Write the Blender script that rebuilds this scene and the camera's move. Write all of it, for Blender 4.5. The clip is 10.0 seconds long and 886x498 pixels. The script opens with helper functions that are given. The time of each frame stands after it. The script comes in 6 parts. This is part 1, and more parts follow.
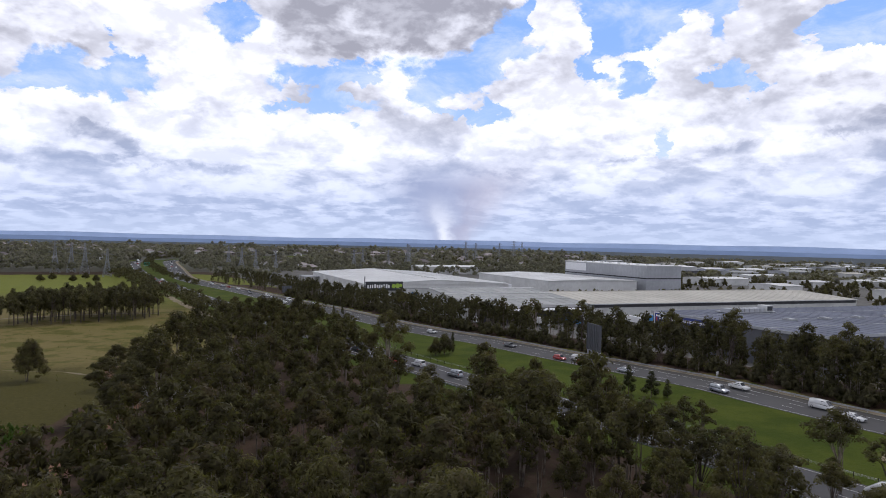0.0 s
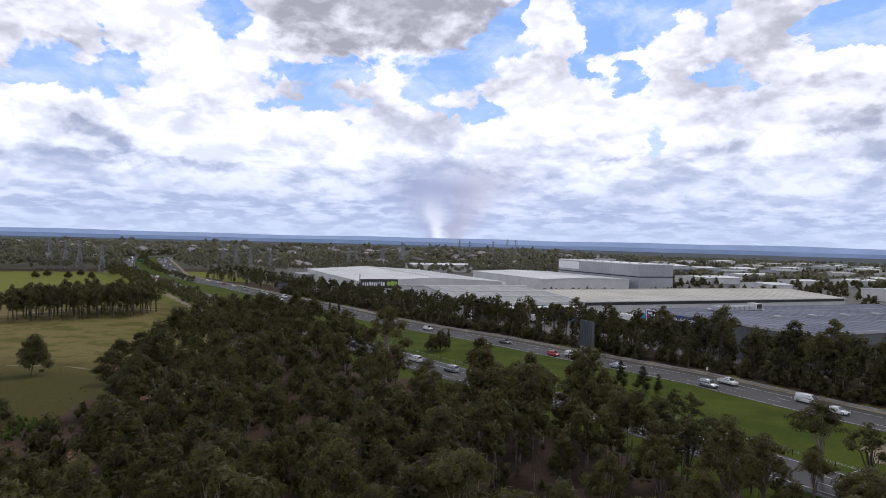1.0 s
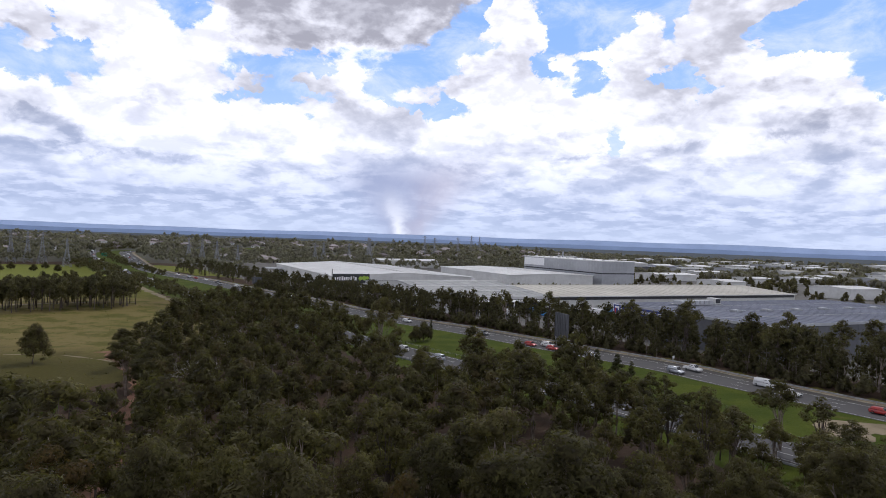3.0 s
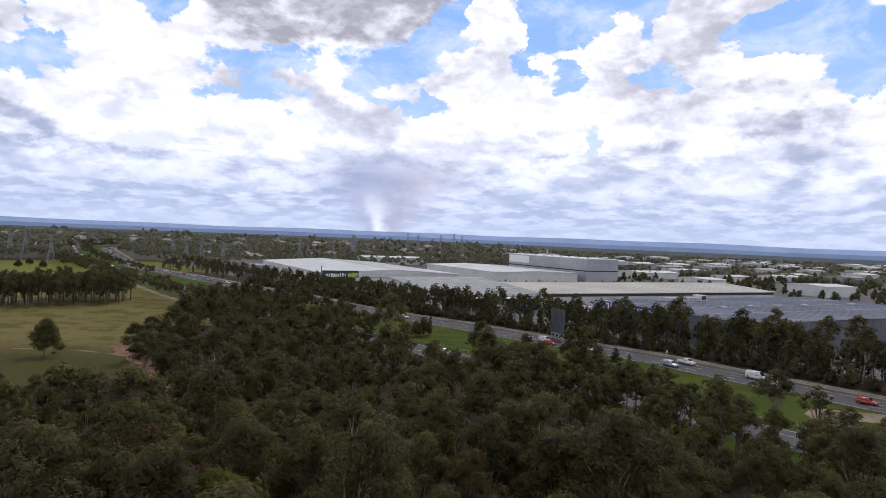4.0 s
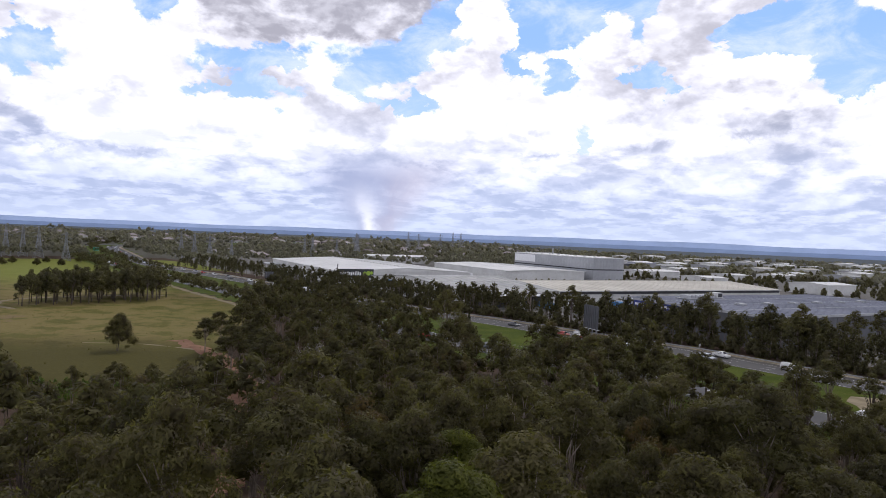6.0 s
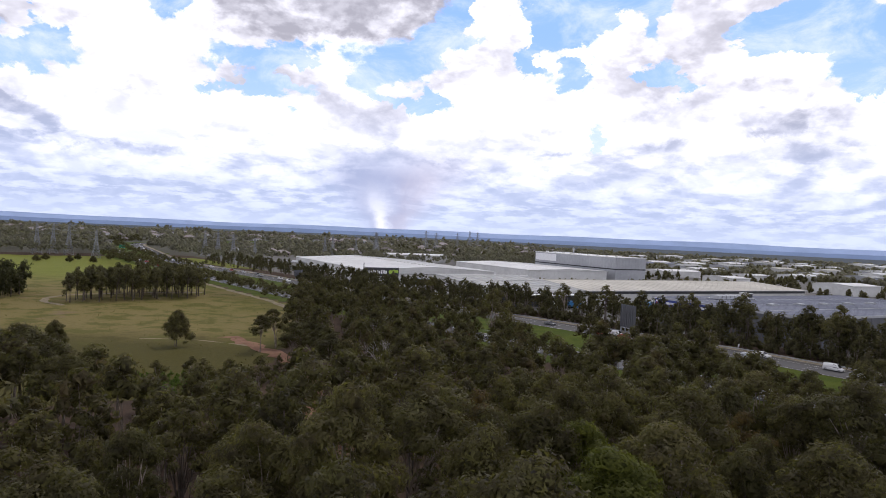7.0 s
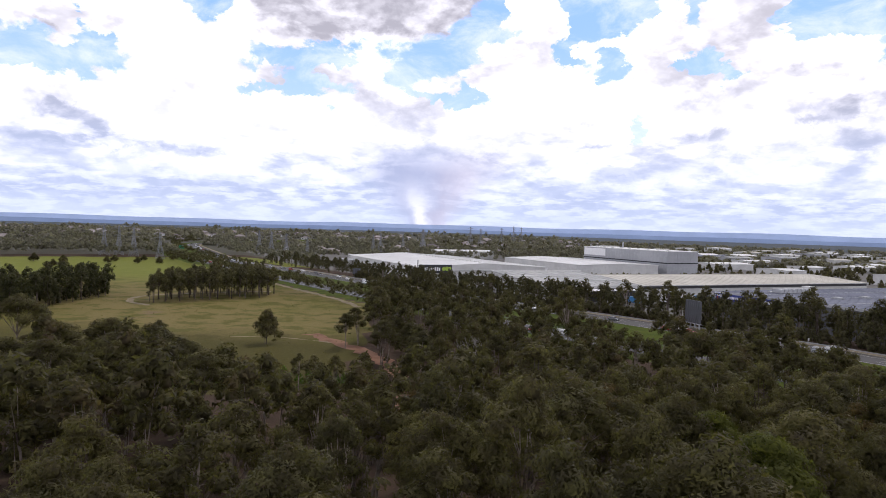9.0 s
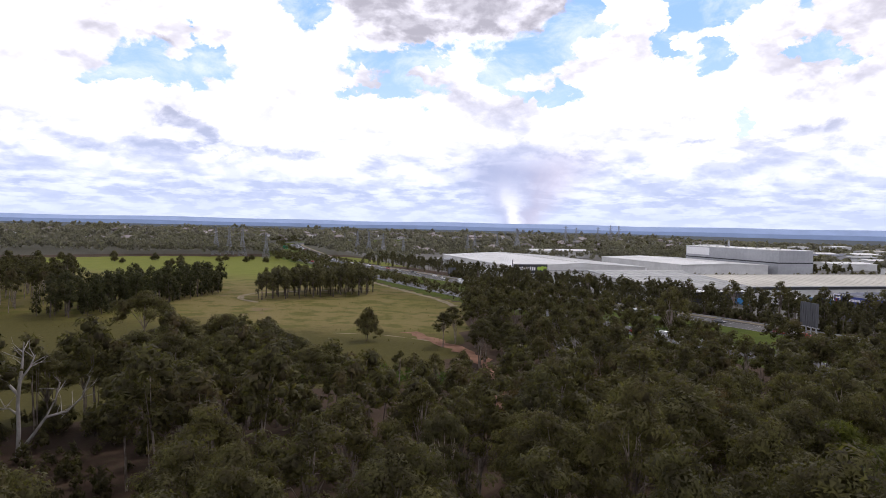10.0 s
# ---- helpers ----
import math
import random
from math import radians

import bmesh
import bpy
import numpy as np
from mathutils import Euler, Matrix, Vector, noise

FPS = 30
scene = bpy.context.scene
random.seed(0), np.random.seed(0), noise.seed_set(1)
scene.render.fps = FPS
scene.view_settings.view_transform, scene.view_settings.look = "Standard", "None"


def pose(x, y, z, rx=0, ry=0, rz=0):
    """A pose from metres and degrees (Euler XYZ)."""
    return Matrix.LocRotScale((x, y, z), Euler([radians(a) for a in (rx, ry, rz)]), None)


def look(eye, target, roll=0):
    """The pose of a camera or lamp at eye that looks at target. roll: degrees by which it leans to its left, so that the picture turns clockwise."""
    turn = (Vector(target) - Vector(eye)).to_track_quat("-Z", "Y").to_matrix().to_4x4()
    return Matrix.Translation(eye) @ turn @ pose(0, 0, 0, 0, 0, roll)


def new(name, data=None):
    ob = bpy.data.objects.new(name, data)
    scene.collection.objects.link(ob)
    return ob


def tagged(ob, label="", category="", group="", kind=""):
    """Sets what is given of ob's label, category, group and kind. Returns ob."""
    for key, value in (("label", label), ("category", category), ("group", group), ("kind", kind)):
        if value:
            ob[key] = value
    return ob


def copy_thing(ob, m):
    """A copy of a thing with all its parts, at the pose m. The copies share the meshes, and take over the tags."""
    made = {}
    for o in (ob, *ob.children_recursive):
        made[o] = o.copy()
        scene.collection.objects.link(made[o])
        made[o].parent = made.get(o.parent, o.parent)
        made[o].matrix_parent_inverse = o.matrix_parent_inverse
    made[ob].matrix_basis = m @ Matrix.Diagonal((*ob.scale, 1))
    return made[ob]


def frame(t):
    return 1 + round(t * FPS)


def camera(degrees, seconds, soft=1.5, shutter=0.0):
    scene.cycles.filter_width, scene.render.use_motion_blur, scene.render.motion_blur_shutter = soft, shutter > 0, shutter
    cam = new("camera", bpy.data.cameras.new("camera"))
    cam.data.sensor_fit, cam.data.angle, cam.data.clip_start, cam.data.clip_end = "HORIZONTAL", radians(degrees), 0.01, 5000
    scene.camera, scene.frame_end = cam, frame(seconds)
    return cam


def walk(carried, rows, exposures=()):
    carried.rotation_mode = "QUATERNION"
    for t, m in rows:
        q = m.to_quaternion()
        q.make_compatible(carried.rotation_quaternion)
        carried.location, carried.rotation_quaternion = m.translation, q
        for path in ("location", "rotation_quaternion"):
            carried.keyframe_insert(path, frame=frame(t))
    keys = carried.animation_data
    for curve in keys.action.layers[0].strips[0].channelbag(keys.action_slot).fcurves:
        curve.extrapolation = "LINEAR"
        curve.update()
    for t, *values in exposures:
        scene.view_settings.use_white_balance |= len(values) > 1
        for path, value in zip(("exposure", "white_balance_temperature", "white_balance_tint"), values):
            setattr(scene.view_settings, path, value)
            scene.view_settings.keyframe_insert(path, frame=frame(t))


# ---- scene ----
cam = camera(68.0, 10.0, soft=0.9)
PATH = [
    (0, (-10.087, 13.258, 34.183), (-9.749, 15.229, 34.164), 1.3),
    (0.5, (-10.638, 11.765, 34.145), (-10.289, 13.734, 34.122), 1.4),
    (1, (-11.624, 9.905, 34.075), (-11.266, 11.872, 34.051), 1.5),
    (1.5, (-12.977, 8.092, 34.0), (-12.594, 10.054, 33.973), 1.7),
    (2, (-14.951, 5.731, 33.948), (-14.526, 7.685, 33.92), 1.8),
    (2.5, (-17.414, 3.586, 33.822), (-16.965, 5.535, 33.793), 1.9),
    (4, (-28.343, -1.219, 33.355), (-27.808, 0.707, 33.318), 2.3),
    (4.5, (-32.458, -2.237, 33.162), (-31.898, -0.318, 33.126), 2.4),
    (5, (-37.157, -3.323, 32.868), (-36.588, -1.406, 32.83), 2.5),
    (5.5, (-41.642, -4.507, 32.712), (-41.077, -2.589, 32.674), 2.4),
    (7, (-57.148, -6.119, 32.772), (-56.621, -4.19, 32.727), 2.6),
    (7.5, (-61.296, -7.676, 33.132), (-60.836, -5.73, 33.082), 2.4),
    (8, (-64.707, -9.087, 33.51), (-64.282, -7.133, 33.455), 2.2),
    (8.5, (-66.89, -9.947, 33.744), (-66.475, -7.992, 33.685), 2.0),
    (9, (-68.355, -10.482, 33.884), (-67.944, -8.526, 33.82), 1.7),
    (9.5, (-68.947, -10.627, 33.846), (-68.552, -8.667, 33.78), 1.6),
    (9.6, (-69.071, -10.758, 33.872), (-68.687, -8.796, 33.805), 1.6),
    (9.7, (-69.208, -10.86, 33.893), (-68.849, -8.894, 33.826), 1.6),
    (9.8, (-69.353, -10.858, 33.896), (-69.05, -8.882, 33.826), 1.5),
    (9.9, (-69.444, -10.8, 33.881), (-69.199, -8.817, 33.809), 1.5),
    (10, (-69.4, -10.917, 33.911), (-69.27, -8.923, 33.838), 1.3),
]
walk(cam, [(t, look(eye, target, roll)) for t, eye, target, roll in PATH],
     exposures=[(0, 0.0, 6080, 15), (2.5, 0.05, 6120, 15), (5, 0.12, 6180, 16), (7, 0.25, 6270, 17), (10, 0.35, 6350, 18)])

# ---- world: blue sky behind broken cumulus, hazy towards the horizon ----
world = bpy.data.worlds.new("sky")
scene.world = world
world.use_nodes = True
wt = world.node_tree
wt.nodes.clear()


class Nodes:
    """Short-hand for building node trees."""

    def __init__(self, tree):
        self.tree = tree

    def add(self, kind, **props):
        n = self.tree.nodes.new(kind)
        for key, value in props.items():
            setattr(n, key, value)
        return n

    def put(self, socket, value):
        if isinstance(value, bpy.types.NodeSocket):
            self.tree.links.new(value, socket)
        elif value is not None:
            socket.default_value = value

    def math(self, op, a, b=None, c=None, clamp=False):
        n = self.add("ShaderNodeMath", operation=op, use_clamp=clamp)
        for i, v in enumerate((a, b, c)):
            self.put(n.inputs[i], v)
        return n.outputs[0]

    def vec(self, op, a, b=None, out=0):
        n = self.add("ShaderNodeVectorMath", operation=op)
        self.put(n.inputs[0], a)
        self.put(n.inputs[1], b)
        return n.outputs[out]

    def xyz(self, x, y, z):
        n = self.add("ShaderNodeCombineXYZ")
        for i, v in enumerate((x, y, z)):
            self.put(n.inputs[i], v)
        return n.outputs[0]

    def noise(self, vector, scale, detail=4.0, rough=0.55, distort=0.0, color=False):
        n = self.add("ShaderNodeTexNoise")
        self.put(n.inputs["Vector"], vector)
        self.put(n.inputs["Scale"], scale)
        self.put(n.inputs["Detail"], detail)
        self.put(n.inputs["Roughness"], rough)
        self.put(n.inputs["Distortion"], distort)
        return n.outputs["Color" if color else "Fac"]

    def span(self, value, a, b, lo=0.0, hi=1.0, smooth=True):
        n = self.add("ShaderNodeMapRange", interpolation_type="SMOOTHSTEP" if smooth else "LINEAR")
        for i, v in enumerate((value, a, b, lo, hi)):
            self.put(n.inputs[i], v)
        return n.outputs[0]

    def mix(self, fac, a, b, kind="MIX"):
        n = self.add("ShaderNodeMix", data_type="RGBA", blend_type=kind)
        self.put(n.inputs[0], fac)
        for sock, v in ((n.inputs[6], a), (n.inputs[7], b)):
            self.put(sock, v if isinstance(v, bpy.types.NodeSocket) else (*v, 1.0))
        return n.outputs[2]


SUN_AZ, SUN_EL = 38.0, 52.0  # degrees to the right of the y axis, and above the horizon

w = Nodes(wt)
sky = w.add("ShaderNodeTexSky", sky_type="NISHITA", sun_disc=False, sun_elevation=radians(SUN_EL), sun_rotation=radians(SUN_AZ))
way = w.add("ShaderNodeTexCoord").outputs["Generated"]
parts_ = w.add("ShaderNodeSeparateXYZ")
w.put(parts_.inputs[0], way)
dx, dy, dz = parts_.outputs


def toward(az, el):
    """The direction at az degrees to the right of y and el degrees up."""
    a, e = radians(az), radians(el)
    return (math.sin(a) * math.cos(e), math.cos(a) * math.cos(e), math.sin(e))


# where the sky is open, where lone puffs stand in the openings, and where the thick grey bases are:
# azimuth, elevation, half width and half height in degrees, weight
GAPS_WEST = [(-19.1, 11.6, 4.2, 1.3, 1.00), (-16.1, 13.0, 1.5, 0.9, 0.90), (-22.5, 11.2, 2.0, 0.5, 0.70), (-8.8, 18.6, 1.3, 0.8, 0.80), (-7.8, 16.6, 1.3, 1.2, 0.70), (-17.0, 14.7, 0.8, 0.6, 0.60),
        (-2.2, 13.4, 3.0, 1.6, 0.85), (2.4, 13.9, 3.0, 1.2, 0.90), (-4.7, 10.9, 1.7, 0.7, 0.60), (0.0, 11.2, 3.4, 0.6, 0.80), (7.5, 12.4, 3.0, 1.6, 0.90), (12.5, 15.0, 3.3, 2.2, 1.00),
        (13.4, 11.4, 3.0, 0.8, 0.80), (9.8, 10.8, 3.0, 0.4, 0.60), (15.0, 17.4, 2.4, 1.8, 0.90), (16.6, 19.4, 1.1, 1.7, 0.90)]
GAPS_EAST = [(24.5, 18.2, 3.9, 2.6, 1.00), (25.1, 13.4, 2.1, 1.7, 0.90), (22.6, 15.2, 1.0, 1.5, 0.80), (32.7, 16.8, 1.7, 3.4, 1.00), (32.9, 13.4, 2.5, 1.2, 1.00), (30.0, 19.1, 4.4, 0.9, 0.90),
        (34.8, 12.7, 2.0, 0.5, 0.70), (27.5, 9.3, 1.2, 1.7, 0.75), (27.5, 7.8, 0.8, 0.8, 0.60), (37.3, 15.4, 1.2, 0.6, 0.80), (39.3, 16.7, 2.2, 1.2, 1.00), (41.7, 16.5, 3.4, 1.2, 1.00),
        (44.4, 16.8, 3.4, 1.7, 1.00), (47.6, 14.8, 3.9, 2.0, 0.90), (20.2, 19.8, 1.5, 0.7, 0.70), (52.4, 15.0, 3.4, 1.5, 0.80), (47.4, 12.3, 2.5, 0.8, 0.60)]
PUFFS = [(19.8, 18.0, 2.1, 2.5, 1.00), (19.1, 16.3, 1.2, 1.2, 0.80), (29.5, 16.1, 2.2, 2.3, 1.10), (35.3, 16.4, 2.2, 2.2, 1.10), (37.2, 17.1, 1.5, 1.5, 0.60), (1.8, 12.2, 1.0, 0.6, 0.90),
        (5.3, 12.9, 1.7, 1.2, 1.00), (-3.2, 11.8, 1.0, 0.5, 0.80), (15.3, 13.1, 1.8, 1.3, 1.00), (11.2, 12.0, 1.7, 0.6, 0.60), (23.8, 14.5, 0.7, 1.1, 0.90), (26.0, 15.0, 1.1, 0.7, 0.80),
        (20.0, 11.7, 3.0, 1.7, 0.80), (25.1, 10.7, 3.0, 1.2, 0.60), (38.8, 14.9, 3.0, 1.0, 0.60), (43.1, 14.4, 3.0, 1.2, 0.60)]
GREYS_HIGH = [(-1.6, 17.7, 3.9, 1.8, 0.95), (2.8, 17.6, 5.4, 2.1, 1.00), (8.1, 18.2, 4.4, 2.4, 1.00), (12.5, 19.5, 3.4, 1.3, 0.90), (4.1, 22.6, 9.9, 3.0, 1.00), (-22.4, 14.0, 4.4, 1.2, 0.35),
        (-20.2, 13.3, 2.5, 0.6, 0.45), (-9.7, 14.0, 3.4, 1.8, 0.30), (-11.6, 10.8, 2.3, 0.7, 0.50), (-17.9, 7.4, 3.4, 0.9, 0.75), (-14.5, 6.3, 3.9, 0.8, 0.85), (-7.8, 5.9, 3.4, 0.7, 0.60),
        (-22.3, 6.0, 3.0, 1.0, 0.50), (-23.0, 9.5, 3.0, 0.6, 0.40), (-28.0, 11.1, 3.9, 1.5, 0.35), (-27.3, 6.3, 3.4, 1.0, 0.50), (41.1, 12.3, 3.9, 1.7, 0.60), (37.5, 6.9, 6.4, 1.4, 0.60),
        (31.4, 7.8, 3.4, 1.2, 0.55)]
GREYS_LOW = [(22.9, 9.0, 3.4, 0.9, 0.50), (19.3, 9.4, 2.5, 0.6, 0.40), (41.1, 9.6, 3.9, 0.6, 0.50), (24.8, 7.1, 3.0, 0.5, 0.60), (4.9, 8.6, 3.0, 0.8, 0.30), (9.4, 6.9, 5.9, 0.7, 0.55),
        (14.3, 5.9, 4.9, 0.6, 0.60), (5.0, 5.0, 5.4, 0.9, 0.60), (45.2, 11.0, 4.4, 2.0, 0.50), (47.8, 7.3, 5.9, 1.3, 0.50), (-21.2, 3.6, 3.9, 0.5, 0.50), (-12.5, 3.4, 4.4, 0.4, 0.50),
        (24.4, 4.4, 4.4, 0.4, 0.50), (34.8, 4.3, 5.4, 0.5, 0.45), (-3.2, 4.5, 3.9, 0.4, 0.40), (9.4, 4.2, 4.9, 1.3, 0.50), (41.2, 5.3, 4.4, 0.6, 0.40), (-29.4, 3.0, 4.4, 0.6, 0.50)]

azimuth = w.math("MULTIPLY", w.math("ARCTAN2", dx, dy), 57.2958)
elevation = w.math("MULTIPLY", w.math("ARCSINE", dz), 57.2958)
ROUGH = w.vec("SUBTRACT", w.noise(w.vec("MULTIPLY", way, (1.0, 1.0, 1.5)), 13.0, 9.0, 0.62, 0.2, color=True), (0.5, 0.5, 0.5))
BILLOW = w.vec("SUBTRACT", w.noise(way, 42.0, 6.0, 0.6, 0.1, color=True), (0.5, 0.5, 0.5))
AT = w.vec("ADD", w.xyz(azimuth, elevation, 0.0), w.vec("ADD", w.vec("MULTIPLY", ROUGH, (9.0, 6.5, 0.0)), w.vec("MULTIPLY", BILLOW, (2.0, 1.6, 0.0))))


def areas(rows):
    """A soft sum of oval areas of sky with ragged outlines."""
    total = 0.0
    for az, el, rx, ry, weight in rows:
        d = w.vec("MULTIPLY", w.vec("SUBTRACT", AT, (az, el, 0.0)), (1 / rx, 1 / ry, 0.0))
        g = w.math("POWER", 0.42, w.vec("DOT_PRODUCT", d, d, out=1))
        total = w.math("MULTIPLY_ADD", g, weight, total)
    return total


def heap(scale, squash, lift, octaves=8.0):
    """Heaped cloud of one size, looked up higher by lift."""
    at = w.vec("MULTIPLY", w.vec("ADD", way, (0.0, 0.0, lift)), (1.0, 1.0, squash))
    return w.noise(at, scale, octaves, 0.56, 0.15)


# three rows of cloud, smaller and flatter towards the horizon
near_hz = w.span(dz, 0.01, 0.16, 1.0, 0.0)
low_row = w.span(dz, 0.035, 0.085, 1.0, 0.0)
mid_row = w.span(dz, 0.09, 0.17, 1.0, 0.0)


def rows_of(lift, octaves):
    high = heap(6.5, 1.7, lift * 1.7, octaves)
    mid = heap(12.0, 3.0, lift, octaves)
    low = heap(24.0, 4.6, lift * 0.5, octaves)
    pick = w.math("MULTIPLY_ADD", mid_row, w.math("SUBTRACT", mid, high), high)
    return w.math("MULTIPLY_ADD", low_row, w.math("SUBTRACT", low, pick), pick)


body = rows_of(0.0, 9.0)
over = rows_of(0.020, 5.0)
gap = w.math("SUBTRACT", w.math("ADD", areas(GAPS_WEST), areas(GAPS_EAST)), areas(PUFFS))
gap = w.math("MULTIPLY_ADD", w.math("SUBTRACT", 0.5, body), 1.6, gap)
opening = w.span(gap, 0.28, 0.58)
# grey undersides: the cloud body seen a little lower than it stands, and the thick bases
bases = w.math("ADD", areas(GREYS_HIGH), areas(GREYS_LOW))
under = w.span(over, w.math("MULTIPLY_ADD", near_hz, -0.05, 0.42), w.math("MULTIPLY_ADD", near_hz, -0.07, 0.66))
crest = w.span(w.math("SUBTRACT", body, over), -0.02, 0.10)
thick = w.math("MULTIPLY", w.span(w.math("MULTIPLY_ADD", w.math("SUBTRACT", over, 0.5), 2.0, bases), 0.10, 1.0), 0.95)
tufts_ = w.noise(w.vec("MULTIPLY", way, (1.0, 1.0, 1.8)), 17.0, 8.0, 0.56, 0.2)
tufts_up = w.noise(w.vec("MULTIPLY", w.vec("ADD", way, (0.0, 0.0, 0.008)), (1.0, 1.0, 1.8)), 17.0, 8.0, 0.56, 0.2)
relief = w.math("MULTIPLY_ADD", w.math("SUBTRACT", tufts_up, tufts_), 1.5, tufts_)
grey = w.math("MAXIMUM", thick, w.math("MULTIPLY", under, w.math("MULTIPLY_ADD", near_hz, 0.10, 0.72)))
grey = w.math("MULTIPLY", w.math("MULTIPLY", grey, w.math("MULTIPLY_ADD", crest, -0.55, 1.0)), w.span(relief, 0.30, 0.62, 0.78, 1.08), clamp=True)
white = w.mix(near_hz, (1.14, 1.15, 1.20), (0.68, 0.76, 0.94))
shade = w.mix(w.span(dz, 0.05, 0.25, 1.0, 0.0), (0.41, 0.41, 0.455), (0.42, 0.50, 0.68))
soft = w.mix(w.span(relief, 0.38, 0.68), white, w.mix(0.36, white, shade))
cloud = w.mix(grey, soft, shade)
blue = w.mix(0.8, w.mix(1.0, sky.outputs[0], (0.10, 0.10, 0.10), "MULTIPLY"), (0.27, 0.50, 0.98))
blue = w.mix(w.span(dz, 0.12, 0.30, 0.45, 0.0), blue, (0.70, 0.84, 1.0))
veil = w.span(w.noise(w.vec("MULTIPLY", way, (1.0, 1.0, 2.0)), 9.0, 7.0, 0.65, 0.5), 0.40, 0.75, 0.0, 0.55)
blue = w.mix(veil, blue, (1.0, 1.02, 1.04))
heaven = w.mix(opening, cloud, blue)
heaven = w.mix(w.span(dz, 0.0, 0.045, 0.55, 0.0), heaven, (0.62, 0.71, 0.87))
# a thick grey layer overhead, above the view, added to dim the ground
heaven = w.mix(w.span(dz, 0.40, 0.75), heaven, (0.29, 0.30, 0.33))
# the far smoke: a broad thin veil, and a pale column at its heart
SM_AZ = 10.03
side = w.math("DIVIDE", dx, dy)
off = w.math("SUBTRACT", side, math.tan(radians(SM_AZ)))
wisp = w.math("MULTIPLY", w.math("SUBTRACT", w.noise(way, 26.0, 6.0, 0.6, 0.5), 0.5), 0.05)
broad = w.math("MULTIPLY_ADD", dz, 0.80, 0.030)
col = w.math("DIVIDE", w.math("ADD", w.math("ADD", off, wisp), w.math("MULTIPLY", dz, -0.12)), broad)
tinge = w.span(col, -0.2, 0.9)
col = w.math("POWER", 0.36, w.math("POWER", w.math("ABSOLUTE", col), 3.0))
col = w.math("MULTIPLY", col, w.span(dz, 0.075, 0.14, 1.0, 0.0))
heaven = w.mix(w.math("MULTIPLY", col, w.span(w.noise(way, 18.0, 5.0, 0.6, 0.4), 0.3, 0.6, 0.65, 0.95)), heaven, w.mix(tinge, (0.38, 0.43, 0.60), (0.52, 0.50, 0.60)))
core = w.math("DIVIDE", w.math("ADD", w.math("ADD", off, wisp), w.math("MULTIPLY", dz, 0.26)), w.math("MULTIPLY_ADD", dz, 0.16, 0.010))
core = w.math("EXPONENT", w.math("MULTIPLY", w.math("MULTIPLY", core, core), -1.0))
core = w.math("MULTIPLY", core, w.span(dz, 0.005, 0.090, 0.95, 0.0))
heaven = w.mix(core, heaven, (0.90, 0.93, 1.0))
back_ = w.add("ShaderNodeBackground")
w.put(back_.inputs["Color"], heaven)
back_.inputs["Strength"].default_value = 1.0
w.put(w.add("ShaderNodeOutputWorld").inputs["Surface"], back_.outputs[0])

sun = new("sun", bpy.data.lights.new("sun", "SUN"))
sun.data.energy, sun.data.angle, sun.data.color = 1.1, radians(10), (1.0, 0.95, 0.86)
sun.matrix_world = look(Vector(toward(SUN_AZ, SUN_EL)) * 100, (0, 0, 0))


# ---- materials ----
def material(name, one, two, scale=1.0, rough=0.8, metal=0.0, bump=0.0, fine_scale=None, third=None, coat=0.0, spread=0.0, contrast=(0.35, 0.65)):
    """Two colours mixed by coarse noise, broken up by fine grain; spread: how far single objects differ in brightness."""
    m = bpy.data.materials.new(name)
    m.use_nodes = True
    k = Nodes(m.node_tree)
    b = m.node_tree.nodes["Principled BSDF"]
    at = k.add("ShaderNodeTexCoord").outputs["Object"]
    big = k.span(k.noise(at, scale, 5.0, 0.6), contrast[0], contrast[1])
    small = k.noise(at, fine_scale or scale * 9.0, 4.0, 0.65)
    c = k.mix(big, one, two)
    if third:
        c = k.mix(k.span(small, 0.5, 0.72), c, third)
    c = k.mix(1.0, c, k.mix(small, (0.82, 0.82, 0.82), (1.16, 1.16, 1.16)), "MULTIPLY")
    if spread:
        r = k.add("ShaderNodeObjectInfo").outputs["Random"]
        c = k.mix(1.0, c, k.mix(r, (1 - spread,) * 3, (1 + spread,) * 3), "MULTIPLY")
    k.put(b.inputs["Base Color"], c)
    k.put(b.inputs["Roughness"], k.math("MULTIPLY_ADD", small, 0.2, rough - 0.1))
    b.inputs["Metallic"].default_value = metal
    b.inputs["Coat Weight"].default_value = coat
    b.inputs["Specular IOR Level"].default_value = 0.15 if rough > 0.84 else 0.4
    if bump:
        n = k.add("ShaderNodeBump")
        n.inputs["Strength"].default_value = bump
        n.inputs["Distance"].default_value = 0.05
        k.put(n.inputs["Height"], small)
        k.put(b.inputs["Normal"], n.outputs[0])
    return m


